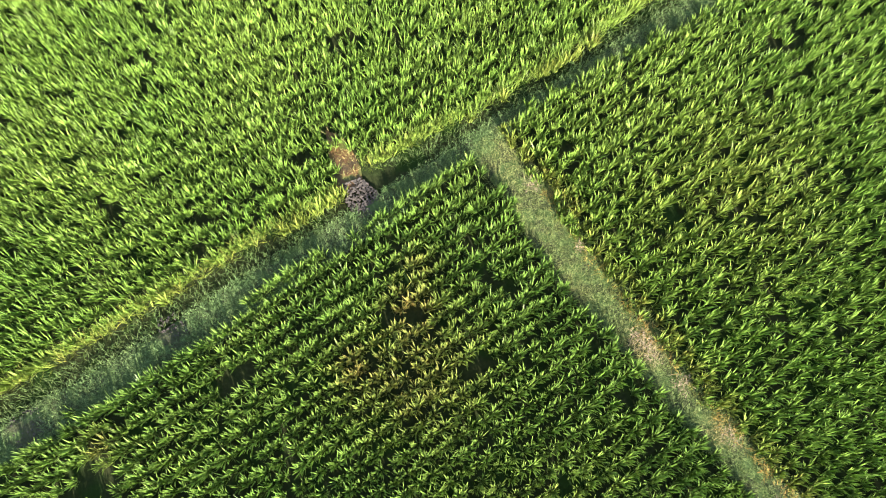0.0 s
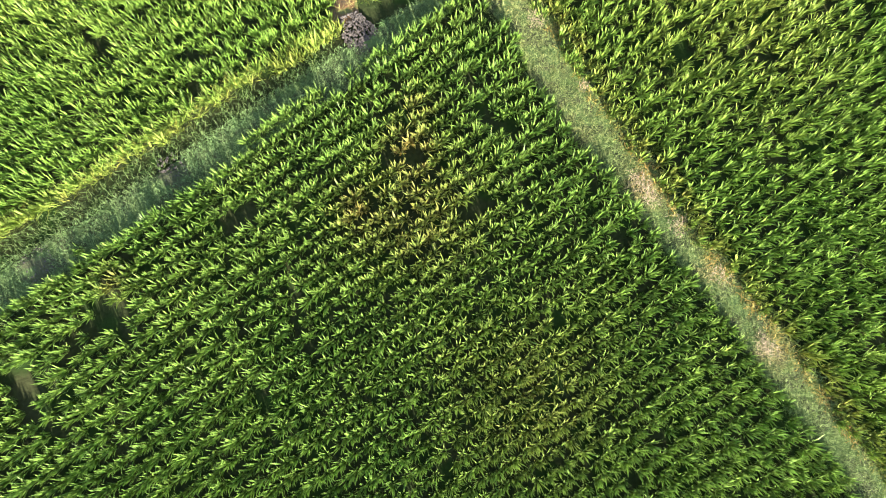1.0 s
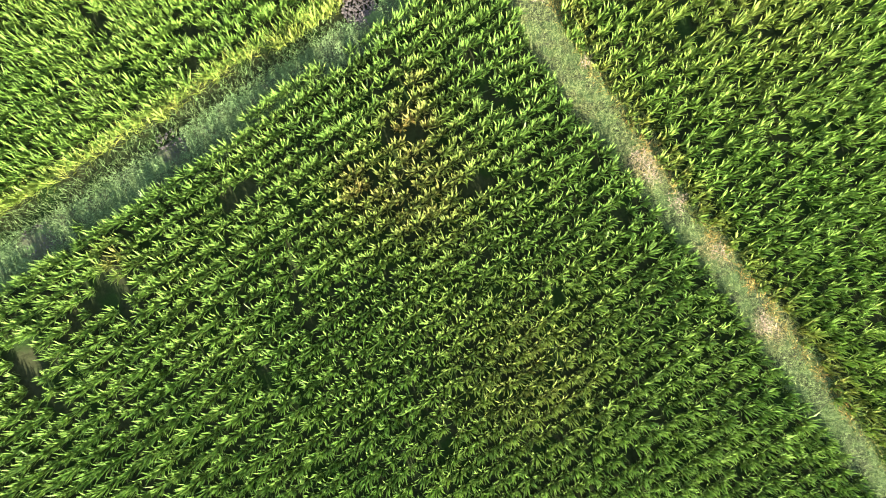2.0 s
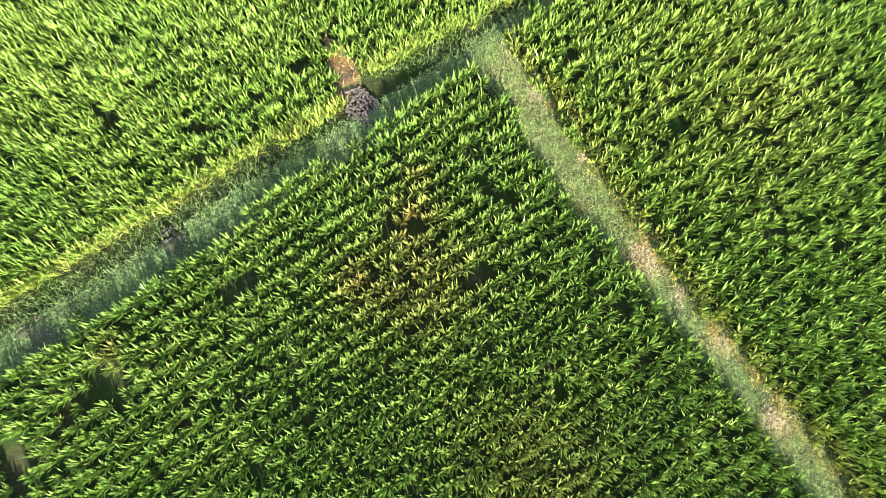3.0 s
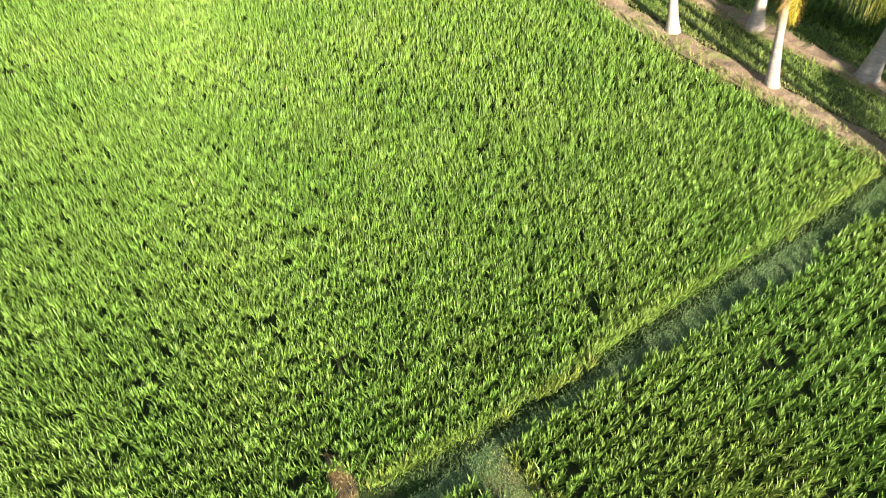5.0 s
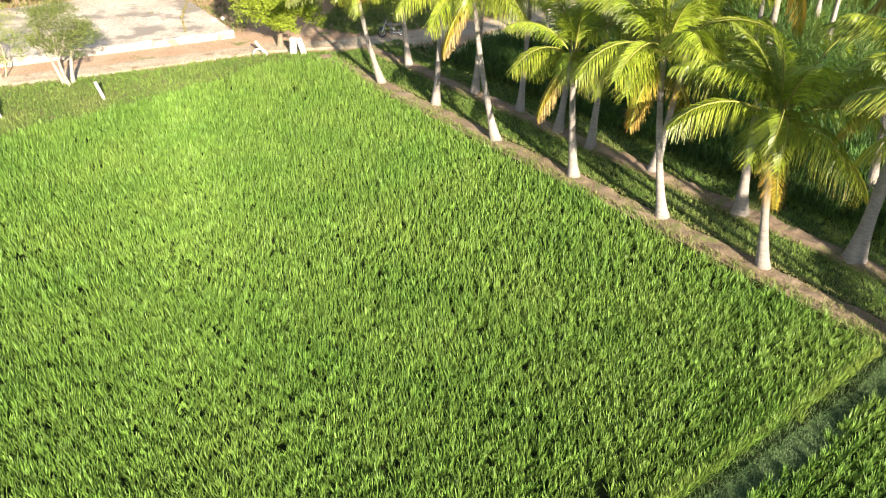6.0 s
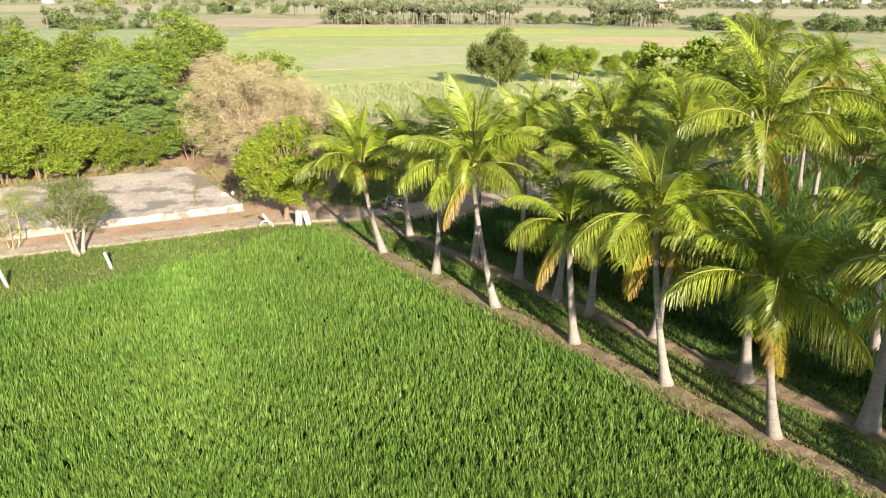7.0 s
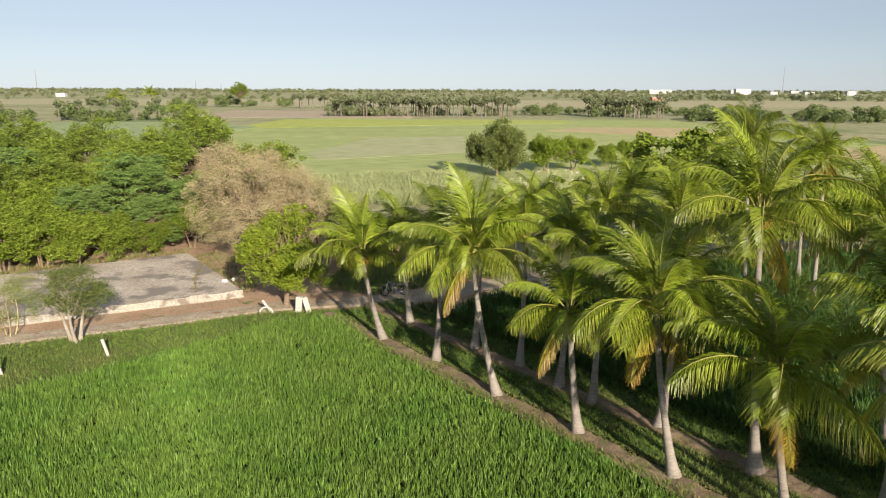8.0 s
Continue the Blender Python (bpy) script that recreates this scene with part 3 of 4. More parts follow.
bmesh.ops.create_icosphere(bm, subdivisions=2, radius=0.12, matrix=Matrix.Diagonal((1, 1, 1.25, 1)))
bm.to_mesh(NUT)
bm.free()
NUT.materials.append(M_COCO)


def trunk_mesh(lean, height, r0, r1, bow, seed):
    """Ringed palm trunk with a swollen foot, from the origin to (lean, height)."""
    n = 46
    t = np.linspace(0, 1, n)
    e = 1 - (1 - t) ** bow
    p = np.stack([lean[0] * e, lean[1] * e, height * t], 1)
    r = r1 + (r0 - r1) * np.exp(-t * height / 0.75) * 1.0 + 0.03 * (1 - t)
    r = r * (1 + 0.035 * (np.arange(n) % 2)) * (1 + 0.03 * np.sin(t * 23 + seed))
    return mesh_of("trunk", *tube(p, r, 12), M_PALMTRUNK, smooth=True)


def palm(place, crown, label, seed, size=1.0, r0=0.27, r1=0.1, old=0, nuts=0, bow=1.5, count=21, hanging=()):
    """A coconut palm that stands at place (x, y) with the heart of its crown at crown (x, y, z)."""
    rng = np.random.default_rng(seed)
    ob = thing("coconut_palm", label, "palm tree", (*place, 0.1), "coconut palms")
    lean = (crown[0] - place[0], crown[1] - place[1])
    h = crown[2] - 0.1
    part("trunk", trunk_mesh(lean, h, r0, r1, bow, seed), ob, "pale grey ringed trunk")
    plan = [0, 1, 8, 2, 1, 3, 2, 9, 4, 3, 5, 4, 9, 5, 6, 4, 5, 3, 6, 2, 5, 4, 9, 5][:count] + [7] * old
    for q, kind in enumerate(plan):
        az = q * 137.5 + rng.uniform(-22, 22)
        rib, leaves = FRONDS[kind]
        s = 0.9 * size * rng.uniform(0.88, 1.1)
        fr = new("frond", rib)
        fr.parent = ob
        fr.matrix_basis = pose(lean[0], lean[1], h - 0.05 - 0.22 * q / len(plan), rng.uniform(-6, 6), rng.uniform(-9, 9), az) @ pose(0.07, 0, 0) @ Matrix.Scale(s, 4)
        if kind == 7 and q - count < len(hanging):
            fr.matrix_basis = pose(lean[0], lean[1], h - 0.2, 0, 0, hanging[q - count]) @ pose(0.07, 0, 0) @ Matrix.Scale(s, 4)
        if kind == 7:
            tagged(fr, "yellowed dying frond")
        part("leaf_blade", leaves, fr)
    for q in range(nuts):
        a = q * 2.4
        nt = part("coconut", NUT, ob)
        nt.location = (lean[0] + 0.3 * math.cos(a), lean[1] + 0.3 * math.sin(a), h - 0.28 - 0.09 * (q % 4))
    return ob


palm((-3.05, 37.85), (-4.1, 37.7, 5.2), "coconut palm with orange nuts on the embankment", 11, 1.12, nuts=7, count=18)
palm((-0.08, 34.8), (0.2, 34.8, 6.6), "slim coconut palm at the rice field's edge", 12, 0.98, count=18)
palm((2.75, 30.45), (1.55, 30.55, 7.0), "leaning coconut palm with a full yellow-green crown", 13, 1.15, old=1, hanging=(208,))
palm((5.81, 26.75), (5.3, 26.9, 5.4), "short young coconut palm", 14, 0.98, old=1, hanging=(200,), count=16, r1=0.11)
palm((8.7, 23.45), (7.75, 23.8, 6.6), "coconut palm with one hanging yellow frond", 15, 1.1, old=2, hanging=(218, 305))
palm((11.27, 20.0), (10.6, 20.5, 5.5), "coconut palm with heavy drooping fronds", 16, 1.12, old=1, nuts=5, hanging=(262,))
palm((-1.64, 40.65), (-2.1, 40.8, 5.6), "coconut palm behind the first row", 17, 0.95, count=18)
palm((2.03, 36.45), (2.3, 36.6, 6.6), "coconut palm in the second row", 18, 0.98, count=18)
palm((4.18, 33.75), (4.4, 34.2, 6.9), "coconut palm in the second row", 19, 1.0, count=18)
palm((5.78, 31.35), (6.4, 32.5, 6.8), "coconut palm in the second row", 20, 1.05, count=17)
palm((7.03, 29.63), (7.3, 30.4, 6.4), "slanting coconut palm in the second row", 21, 1.0)
palm((9.32, 27.2), (10.2, 28.4, 6.6), "thick-footed coconut palm in the second row", 22, 1.05, r0=0.33)
palm((11.83, 23.75), (11.2, 24.0, 9.9), "tall coconut palm with clustered orange nuts", 23, 1.12, nuts=9, old=1, r0=0.36)
palm((14.68, 20.5), (14.9, 20.9, 6.7), "coconut palm leaning outward with browned fronds", 24, 1.15, old=3, r0=0.42, r1=0.17)
palm((17.2, 17.4), (17.8, 18.2, 9.4), "coconut palm at the end of the second row", 25, 1.0)
# palms past the bund are added beyond the view's edge to cast shade
palm((14.3, 15.5), (13.2, 15.4, 7.3), "coconut palm added past the bund's end to shade the row", 35, 1.15, count=24)
palm((19.8, 14.2), (20.2, 14.6, 10.6), "unseen coconut palm added past the bund for shade", 38, 1.05)
palm((22.3, 11.0), (22.6, 11.2, 10.0), "unseen coconut palm added past the bund for shade", 39, 1.0)
palm((23.5, 18.5), (23.2, 19.0, 10.5), "tall coconut palm deeper in the grove", 40, 1.05)
# added palms outside the view, there only to shade the right-hand rows
for q, (x, y, h) in enumerate(((17.2, 8.4, 9.8), (18.8, 9.0, 11.4), (21.6, 6.6, 10.6), (25.0, 7.6, 10.8), (26.2, 13.6, 11.2), (24.2, -1.8, 9.0), (29.6, 16.4, 11.6), (24.4, 3.2, 9.4), (22.5, 1.5, 9.5), (27.0, 20.5, 10.0))):
    palm((x, y), (x + 0.3 * math.sin(q * 2.0), y + 0.4, h), "unseen coconut palm added to shade the right-hand palms", 60 + q, 1.1, old=1, count=14)
palm((9.6, 40.5), (9.9, 40.9, 7.4), "coconut palm amid the tall crop", 47, 0.9)
for q, (x, y, h) in enumerate(((15.6, 42.0, 7.8), (13.2, 46.0, 7.2), (27.0, 51.0, 9.2), (7.0, 44.6, 6.4))):
    palm((x, y), (x - 0.2, y + 0.3, h), "coconut palm standing back in the grove", 80 + q, 0.95, old=2)
palm((17.8, 25.4), (16.9, 25.8, 9.0), "tall coconut palm deeper in the grove", 26, 1.12, old=2)
palm((13.2, 37.0), (13.0, 37.5, 7.4), "coconut palm rising behind the second row", 27, 0.95)
palm((20.0, 44.0), (19.6, 44.5, 10.8), "tall coconut palm at the back of the grove", 28, 0.95)
palm((25.0, 45.0), (25.0, 45.5, 9.8), "old coconut palm with brown fronds at the back", 29, 0.85, old=5)

# ---- broadleaved trees ----


def leaf_cloud(centres, radii, per, size, rng, flat=1.0, shape=1.0, droop=0.0, wide=0.45):
    """Small leaf quads gathered round clump centres."""
    n = len(centres) * per
    c = np.repeat(centres, per, 0)
    d = rng.normal(0, 1, (n, 3))
    d /= np.linalg.norm(d, axis=1)[:, None]
    p = c + d * (np.repeat(radii, per) * rng.random(n) ** 0.45)[:, None] * np.array([1, 1, flat])
    a = rng.normal(0, 1, (n, 3))
    a[:, 2] = a[:, 2] * 0.5 - droop
    a /= np.linalg.norm(a, axis=1)[:, None]
    b = np.cross(a, d + rng.normal(0, 0.5, (n, 3)))
    b /= np.linalg.norm(b, axis=1)[:, None] + 1e-9
    s = (size * rng.uniform(0.6, 1.3, n))[:, None]
    v = np.stack([p - a * s * shape, p + b * s * wide, p + a * s * shape, p - b * s * wide], 1).reshape(-1, 3)
    return v, np.arange(4 * n).reshape(-1, 4)


def tree_meshes(height, spread, trunk_h, clumps, per, leaf, clump_r, leaf_mat, bark, seed, flat=0.8, shape=1.0, stems=1, r0=0.16, squash=1.0, droop=0.0, wide=0.45, limbs=4, flare=0.22):
    clumps, per, leaf, wide = int(clumps * 1.2), int(per * 1.3), leaf * 0.76, wide * 0.85
    rng = np.random.default_rng(seed)
    cz = trunk_h + (height - trunk_h) * 0.5
    half = (height - trunk_h) * 0.5
    nl = 22
    lobes = rng.normal(0, 1, (nl, 3))
    lobes[:, 2] = lobes[:, 2] * 0.9 + 0.1
    lobes /= np.linalg.norm(lobes, axis=1)[:, None]
    lobes *= rng.uniform(0.42, 0.72, (nl, 1))
    lobe_r = rng.uniform(0.26, 0.4, nl)
    pick = rng.integers(nl, size=clumps)
    d = rng.normal(0, 1, (clumps, 3))
    d[:, 2] += 0.3
    d /= np.linalg.norm(d, axis=1)[:, None]
    q = lobes[pick] + d * (lobe_r[pick] * rng.random(clumps) ** 0.3)[:, None]
    cen = np.stack([q[:, 0] * spread, q[:, 1] * spread, np.maximum(cz + q[:, 2] * half * squash, 0.25)], 1)
    rad = clump_r * rng.uniform(0.6, 1.25, clumps)
    pieces = []
    tops = []
    for s in range(stems):
        a = s * 2.1 + rng.uniform(0, 1)
        o = np.array([math.cos(a), math.sin(a), 0]) * 0.22 * (stems > 1)
        top = np.array([math.cos(a) * spread * flare * (stems > 1), math.sin(a) * spread * flare * (stems > 1), cz])
        t = np.linspace(0, 1, 9)[:, None]
        p = o + (top - o) * t + np.array([rng.uniform(-.15, .15), rng.uniform(-.15, .15), 0]) * np.sin(t * np.pi)
        pieces.append(tube(p, np.linspace(r0, r0 * 0.45, 9) * (1 + 0.5 * np.exp(-np.arange(9))), 8))
        tops.append(p)
    for c in cen[rng.permutation(clumps)[: max(10, clumps // limbs)]]:
        p = tops[rng.integers(len(tops))]
        s0 = p[rng.integers(4, 8)]
        m = (s0 + c) / 2 + rng.normal(0, 0.12, 3) * spread * 0.3 - np.array([0, 0, 0.05 * height])
        q = np.stack([s0, (s0 + m) / 2, m, (m + c) / 2, c])
        pieces.append(tube(q, np.linspace(r0 * 0.4, 0.012, 5), 4))
    wood = mesh_of("trunk", *join(pieces), bark, smooth=True)
    v, f = leaf_cloud(cen, rad, per, leaf, rng, flat, shape, droop, wide)
    crown = mesh_of("crown", v, f, leaf_mat)
    return wood, crown


def tree(name, place, meshes, label, turn=0.0, size=1.0, group="", category="tree"):
    ob = thing(name, label, category, (*place[:2], place[2] if len(place) > 2 else -0.1), group)
    ob.rotation_euler[2], ob.scale = radians(turn), (size, size, size)
    part("trunk", meshes[0], ob)
    part("crown", meshes[1], ob)
    return ob


NEEM = tree_meshes(6.6, 3.3, 0.3, 500, 56, 0.12, 0.42, M_LEAF_BRIGHT, M_BARK, 51, 0.8, 1.1, wide=0.32)
ROUND = tree_meshes(11.5, 5.4, 1.6, 420, 46, 0.2, 0.66, M_LEAF_MID, M_BARK, 52, 0.75, 1.1, wide=0.3)
FEATHER = tree_meshes(8.6, 4.6, 0.4, 440, 46, 0.22, 0.6, M_LEAF_BLUE, M_BARK, 53, 0.25, 1.2, wide=0.2)
SHRUB_BRIGHT = tree_meshes(7.4, 3.8, 0.2, 340, 48, 0.175, 0.55, M_LEAF_FRESH, M_BARK, 61, 0.7, 1.1, stems=2, r0=0.13, wide=0.3)
BUSH = tree_meshes(4.6, 2.9, 0.1, 230, 54, 0.14, 0.45, M_LEAF_FRESH, M_BARK, 54, 0.8, 1.1, stems=3, r0=0.07, wide=0.3)
SCRUB = tree_meshes(4.4, 2.9, 0.1, 230, 54, 0.15, 0.45, M_LEAF_GREY, M_BARK, 63, 0.8, 1.1, stems=3, r0=0.06, wide=0.3)
SHRUB = tree_meshes(8.6, 3.8, 0.5, 340, 46, 0.175, 0.55, M_LEAF_MID, M_BARK, 55, 0.7, 1.1, stems=2, r0=0.13, wide=0.3)
DRY = tree_meshes(9.8, 6.2, 0.2, 360, 58, 0.27, 0.72, M_TWIG, M_BARK, 56, 1.1, 1.5, stems=4, r0=0.1, wide=0.055, limbs=3)
DRY_PALE = tree_meshes(8.0, 4.6, 0.2, 300, 34, 0.26, 0.7, M_TWIG_PALE, M_BARK, 62, 0.8, 1.5, stems=3, r0=0.1, wide=0.07, limbs=2)
OLIVE = tree_meshes(8.2, 5.2, 0.4, 340, 50, 0.24, 0.7, M_LEAF_GREY, M_BARK, 57, 1.0, 1.4, droop=0.9, wide=0.25)
TEAK = tree_meshes(11.2, 4.3, 2.0, 230, 34, 0.32, 0.7, M_LEAF_FRESH, M_BARK, 58, 0.8)
YOUNG = tree_meshes(4.7, 2.5, 1.5, 190, 60, 0.085, 0.42, M_LEAF_GREY, M_LIME, 59, 0.7, 1.3, stems=3, r0=0.11, wide=0.2, flare=0.4)
FINE = tree_meshes(4.2, 2.2, 0.3, 80, 60, 0.05, 0.5, M_LEAF_BRIGHT, M_TWIG, 60, 0.7, stems=3, r0=0.04)

tree("roadside_tree", (-10.0, 44.8), NEEM, "dense bright green tree with limewashed trunk by the track", 0, 1.06)
tree("young_tree", (-20.4, 37.9), YOUNG, "small olive tree with limewashed forked trunks", 20)
tree("wispy_tree", (-24.6, 38.8), FINE, "thin wispy pale green sapling by the track", 50)
tree("dry_tree", (-16.2, 58.0), DRY, "leafless grey-brown thorn tree beside the concrete slab")
tree("dry_tree", (-12.6, 59.6), DRY, "leafless grey-brown thorn tree beside the concrete slab", 140, 0.8)
tree("dry_tree", (-10.2, 60.5), DRY_PALE, "pale dry thorn tree behind the roadside tree", 130, 0.9)
tree("thorn_tree", (-27.4, 62.5), FEATHER, "feathery grey-green acacia behind the slab", 40, 1.08)
tree("thorn_tree", (-23.6, 66.0), FEATHER, "low feathery acacia at the slab's back edge", 200, 0.75)
tree("round_tree", (-25.8, 76.0), ROUND, "large round-crowned green tree in the thicket", 10, 1.13)
tree("round_tree", (-44.0, 68.0), ROUND, "large green tree at the thicket's end", 80, 1.15)
tree("round_tree", (-36.0, 74.0), ROUND, "green tree in the middle of the thicket", 170, 1.0)
tree("shrub_tree", (-33.0, 60.0), SHRUB_BRIGHT, "leafy green tree in the thicket", 30, 0.98)
tree("shrub_tree", (-38.0, 57.5), SHRUB_BRIGHT, "leafy green tree in the thicket", 120, 1.0)
tree("shrub_tree", (-43.0, 54.0), SHRUB_BRIGHT, "leafy green tree in the thicket", 300, 1.05)
tree("shrub_tree", (-18.2, 74.0), SHRUB_BRIGHT, "fresh green tree behind the dry thorn tree", 210, 1.3)
tree("shrub_tree", (-22.6, 70.0), SHRUB, "dark green tree behind the acacia", 20, 0.8)
tree("bush", (-31.2, 54.4), BUSH, "bright green bush at the slab's back edge", 0, 1.3)
tree("bush", (-36.4, 51.3), BUSH, "bright green bush at the slab's back edge", 90, 1.2)
tree("bush", (-27.0, 57.2), BUSH, "bright green bush at the slab's back edge", 190, 1.0)
tree("bush", (-40.5, 48.8), BUSH, "bright green bush at the slab's back edge", 250, 0.95)
tree("bush", (-22.0, 62.2), BUSH, "bright green bush beside the dry tree", 290, 1.0)
tree("bush", (-28.9, 55.2), BUSH, "bright green bush at the slab's back edge", 40, 1.15)
tree("bush", (-33.6, 53.4), BUSH, "bright green bush at the slab's back edge", 140, 1.35)
tree("bush", (-38.6, 51.6), BUSH, "bright green bush at the slab's back edge", 330, 1.2)
tree("bush", (-24.6, 59.2), BUSH, "brown-green bush at the slab's back corner", 70, 0.75)
tree("bush", (-43.5, 47.3), BUSH, "bright green bush at the slab's back edge", 160, 1.1)
tree("thorn_tree", (-39.5, 64.0), FEATHER, "feathery grey-green acacia in the thicket", 110, 1.1)
tree("shrub_tree", (-31.0, 68.5), SHRUB, "dark green tree in the thicket", 250, 1.02)
tree("shrub_tree", (-46.5, 60.5), SHRUB_BRIGHT, "leafy green tree in the thicket", 15, 1.15)
for q, (x, y, z) in enumerate(((-6.6, 54.5, 0.85), (-3.6, 56.5, 0.95), (-0.4, 57.5, 0.9), (2.8, 58.5, 1.0), (-7.6, 58.5, 1.1))):
    tree("bush", (x, y), SCRUB, "dark green bush in the palms' shade across the track", q * 83, z)
tree("thorn_tree", (-24.8, 60.6), FEATHER, "low feathery acacia at the slab's back edge", 300, 0.66)
tree("thorn_tree", (-29.8, 59.0), FEATHER, "feathery grey-green acacia in the thicket", 20, 0.8)
tree("round_tree", (-40.0, 71.0), ROUND, "green tree in the middle of the thicket", 250, 0.97)
tree("round_tree", (-31.2, 73.0), ROUND, "green tree in the middle of the thicket", 320, 0.9)
tree("shrub_tree", (-35.5, 63.5), SHRUB, "dark green tree in the thicket", 60, 1.08)
tree("shrub_tree", (-29.6, 64.5), SHRUB_BRIGHT, "leafy green tree in the thicket", 190, 1.0)
tree("shrub_tree", (-41.0, 60.5), SHRUB_BRIGHT, "leafy green tree in the thicket", 250, 1.2)
tree("shrub_tree", (-20.6, 64.8), SHRUB_BRIGHT, "fresh green tree behind the dry thorn tree", 310, 0.78)
tree("olive_tree", (9.6, 114.5), OLIVE, "wide drooping olive-green tree in the open fields", 0, 1.14)
tree("small_tree", (19.0, 124.0), BUSH, "small bright green field tree", 0, 1.5, "row of field trees")
tree("small_tree", (24.0, 126.0), BUSH, "small bright green field tree", 70, 1.45, "row of field trees")
tree("small_tree", (31.4, 132.0), BUSH, "small bright green field tree", 140, 1.0, "row of field trees")
tree("small_tree", (36.0, 132.0), BUSH, "small bright green field tree", 220, 1.2, "row of field trees")
tree("broadleaf_tree", (19.0, 60.0), TEAK, "tall large-leaved tree behind the palms")
tree("broadleaf_tree", (23.0, 62.0), TEAK, "tall large-leaved tree behind the palms", 120, 1.05)
for q, (x, y, z) in enumerate(((17.0, 57.5, 0.7), (21.0, 60.5, 0.85), (26.0, 58.5, 0.8), (30.5, 60.0, 0.85), (35.0, 58.0, 0.8), (40.0, 60.5, 0.9))):
    tree("shrub_tree", (x, y), BUSH, "green hedge tree behind the palm grove", q * 67, z * 1.9, "hedge behind the grove")
tree("broadleaf_tree", (11.0, 60.0), TEAK, "large-leaved tree with cream flower heads behind the palms", 230, 0.66)
tree("broadleaf_tree", (6.5, 58.0), TEAK, "large-leaved tree with cream flower heads behind the palms", 30, 0.6)

# ---- yard, track, slab ----
flat_patch("yard", [(-48, 24), (-27, 27.5), (-20.4, 31.2), (-16.8, 34), (-11.7, 39.1), (-10.1, 41.2), (-5.8, 42.6), (-3.6, 40.5), (0, 43), (6, 52), (-6, 66), (-24, 78), (-60, 52)], -0.01, M_YARD,
           "bare reddish soil round the concrete slab", "ground")
TRACK_NEAR = [(-50, 24.5), (-38, 31), (-24.4, 37.2), (-18.9, 39.4), (-10.8, 43.4), (-6.5, 44.4), (-2.7, 44.6), (1.0, 46.9), (8, 51), (20, 57)]
TRACK_FAR = [(-52, 26.5), (-39, 33), (-25.2, 38.9), (-19.8, 41.2), (-11.2, 45.4), (-6.6, 46.4), (-3.0, 47.9), (1.0, 49.7), (7, 53.5), (19, 59.5)]
structure("track", mesh_of("track", *ribbon(TRACK_NEAR, TRACK_FAR, 0.05, 9, 0.4, 0.03, -0.03, 0.3), M_TRACK), "pale sandy cart track", "track")
SLAB = [(-13.35, 46.7), (-21.0, 58.0), (-30.6, 52.0), (-40, 45.6), (-33, 36.8), (-20.6, 43.1)]
flat_patch("slab", SLAB, 0.42, M_SLAB, "weathered grey concrete drying slab", "slab", 0.7)
structure("slab_edge", mesh_of("slab_edge", *join([ribbon([(-13.3, 46.62), (-20.6, 43.0), (-33, 36.7)], [(-13.45, 46.95), (-20.75, 43.35), (-33.2, 37.05)], 0.45, 5, 0.25, 0.09, -0.05, 0.3)]), M_SLABEDGE), "crumbling limewashed edge of the slab", "edge")
M_VERGESOIL = mat("verge_soil", (0.12, 0.13, 0.05), (0.175, 0.165, 0.075), 0.8, 0.95, 0.5, 12, spots=((0.2, 0.15, 0.09), 0.7, 0.6))
flat_patch("verge", [(-27, 26.4), (-20.3, 31.2), (-16.7, 34.0), (-11.6, 39.1), (-10, 41.1), (-6, 42.4), (-4.4, 43.9), (-10.8, 43.1), (-18.9, 39.1), (-24.4, 36.9), (-38, 30.6)], 0.004, M_VERGESOIL, "thinly grassed earth verge beside the track", "ground", 0.05)
turf("roadside_grass", [(-27, 26.3), (-20.3, 31.1), (-16.7, 33.9), (-11.6, 39), (-10, 41), (-6, 42.3), (-4.2, 44.0), (-10.8, 43.2), (-18.9, 39.2), (-24.4, 37), (-38, 30.6)], 72, 6, 0.26, 38, 0.02,
     "green verge grass between rice and track", lambda q: 0.05 + 0.3 * np.clip(rough_noise(q, 0.8, 0.8), 0, 1), 0.0, M_VERGE)

turf("roadside_grass", [(-4.6, 46.9), (-2.8, 48.2), (1, 50), (6, 53.6), (2, 60), (-7, 58), (-8.4, 49)], 60, 6, 0.3, 34, 0.03, "grass in the palms' shade across the track", lambda q: 0.05 + 0.25 * RNG.random(len(q)), 0.0, M_VERGE)
for edge, nm in (([(-21.3, 58.3), (-30.9, 52.4), (-41, 45.6), (-42, 48), (-31.5, 56), (-22, 61.5)], "rank weeds along the slab's back edge"),
                 ([(-13.2, 47.2), (-20.8, 58.4), (-19, 60), (-12.6, 52)], "dry weeds beside the slab under the thorn tree")):
    turf("weeds", edge, 7, 8, 0.42, 34, 0.04, nm, lambda q: 0.35 + 0.5 * RNG.random(len(q)), 0.0)
for line, nm in (([(-16.5, 52.5), (-19.5, 51.2), (-24.0, 48.2)], "grass growing in a crack of the slab"), ([(-18.8, 55.0), (-17.6, 49.5), (-16.4, 46.4)], "grass growing in a crack of the slab")):
    a = np.array(line)
    turf("crack_grass", [tuple(p) for p in a - (0.05, 0.05)] + [tuple(p) for p in (a + (0.05, 0.05))[::-1]], 90, 6, 0.16, 45, 0.025, nm, lambda q: 0.2 + 0 * q[:, 0], 0.42, M_FRINGE)
turf("straw_litter", [(-13.0, 45.4), (-13.6, 46.3), (-18.5, 43.8), (-17.6, 43.0)], 200, 3, 0.13, 75, 0.014, "brown straw litter in front of the slab", lambda q: 0 * q[:, 0], 0.02, M_STRAW)


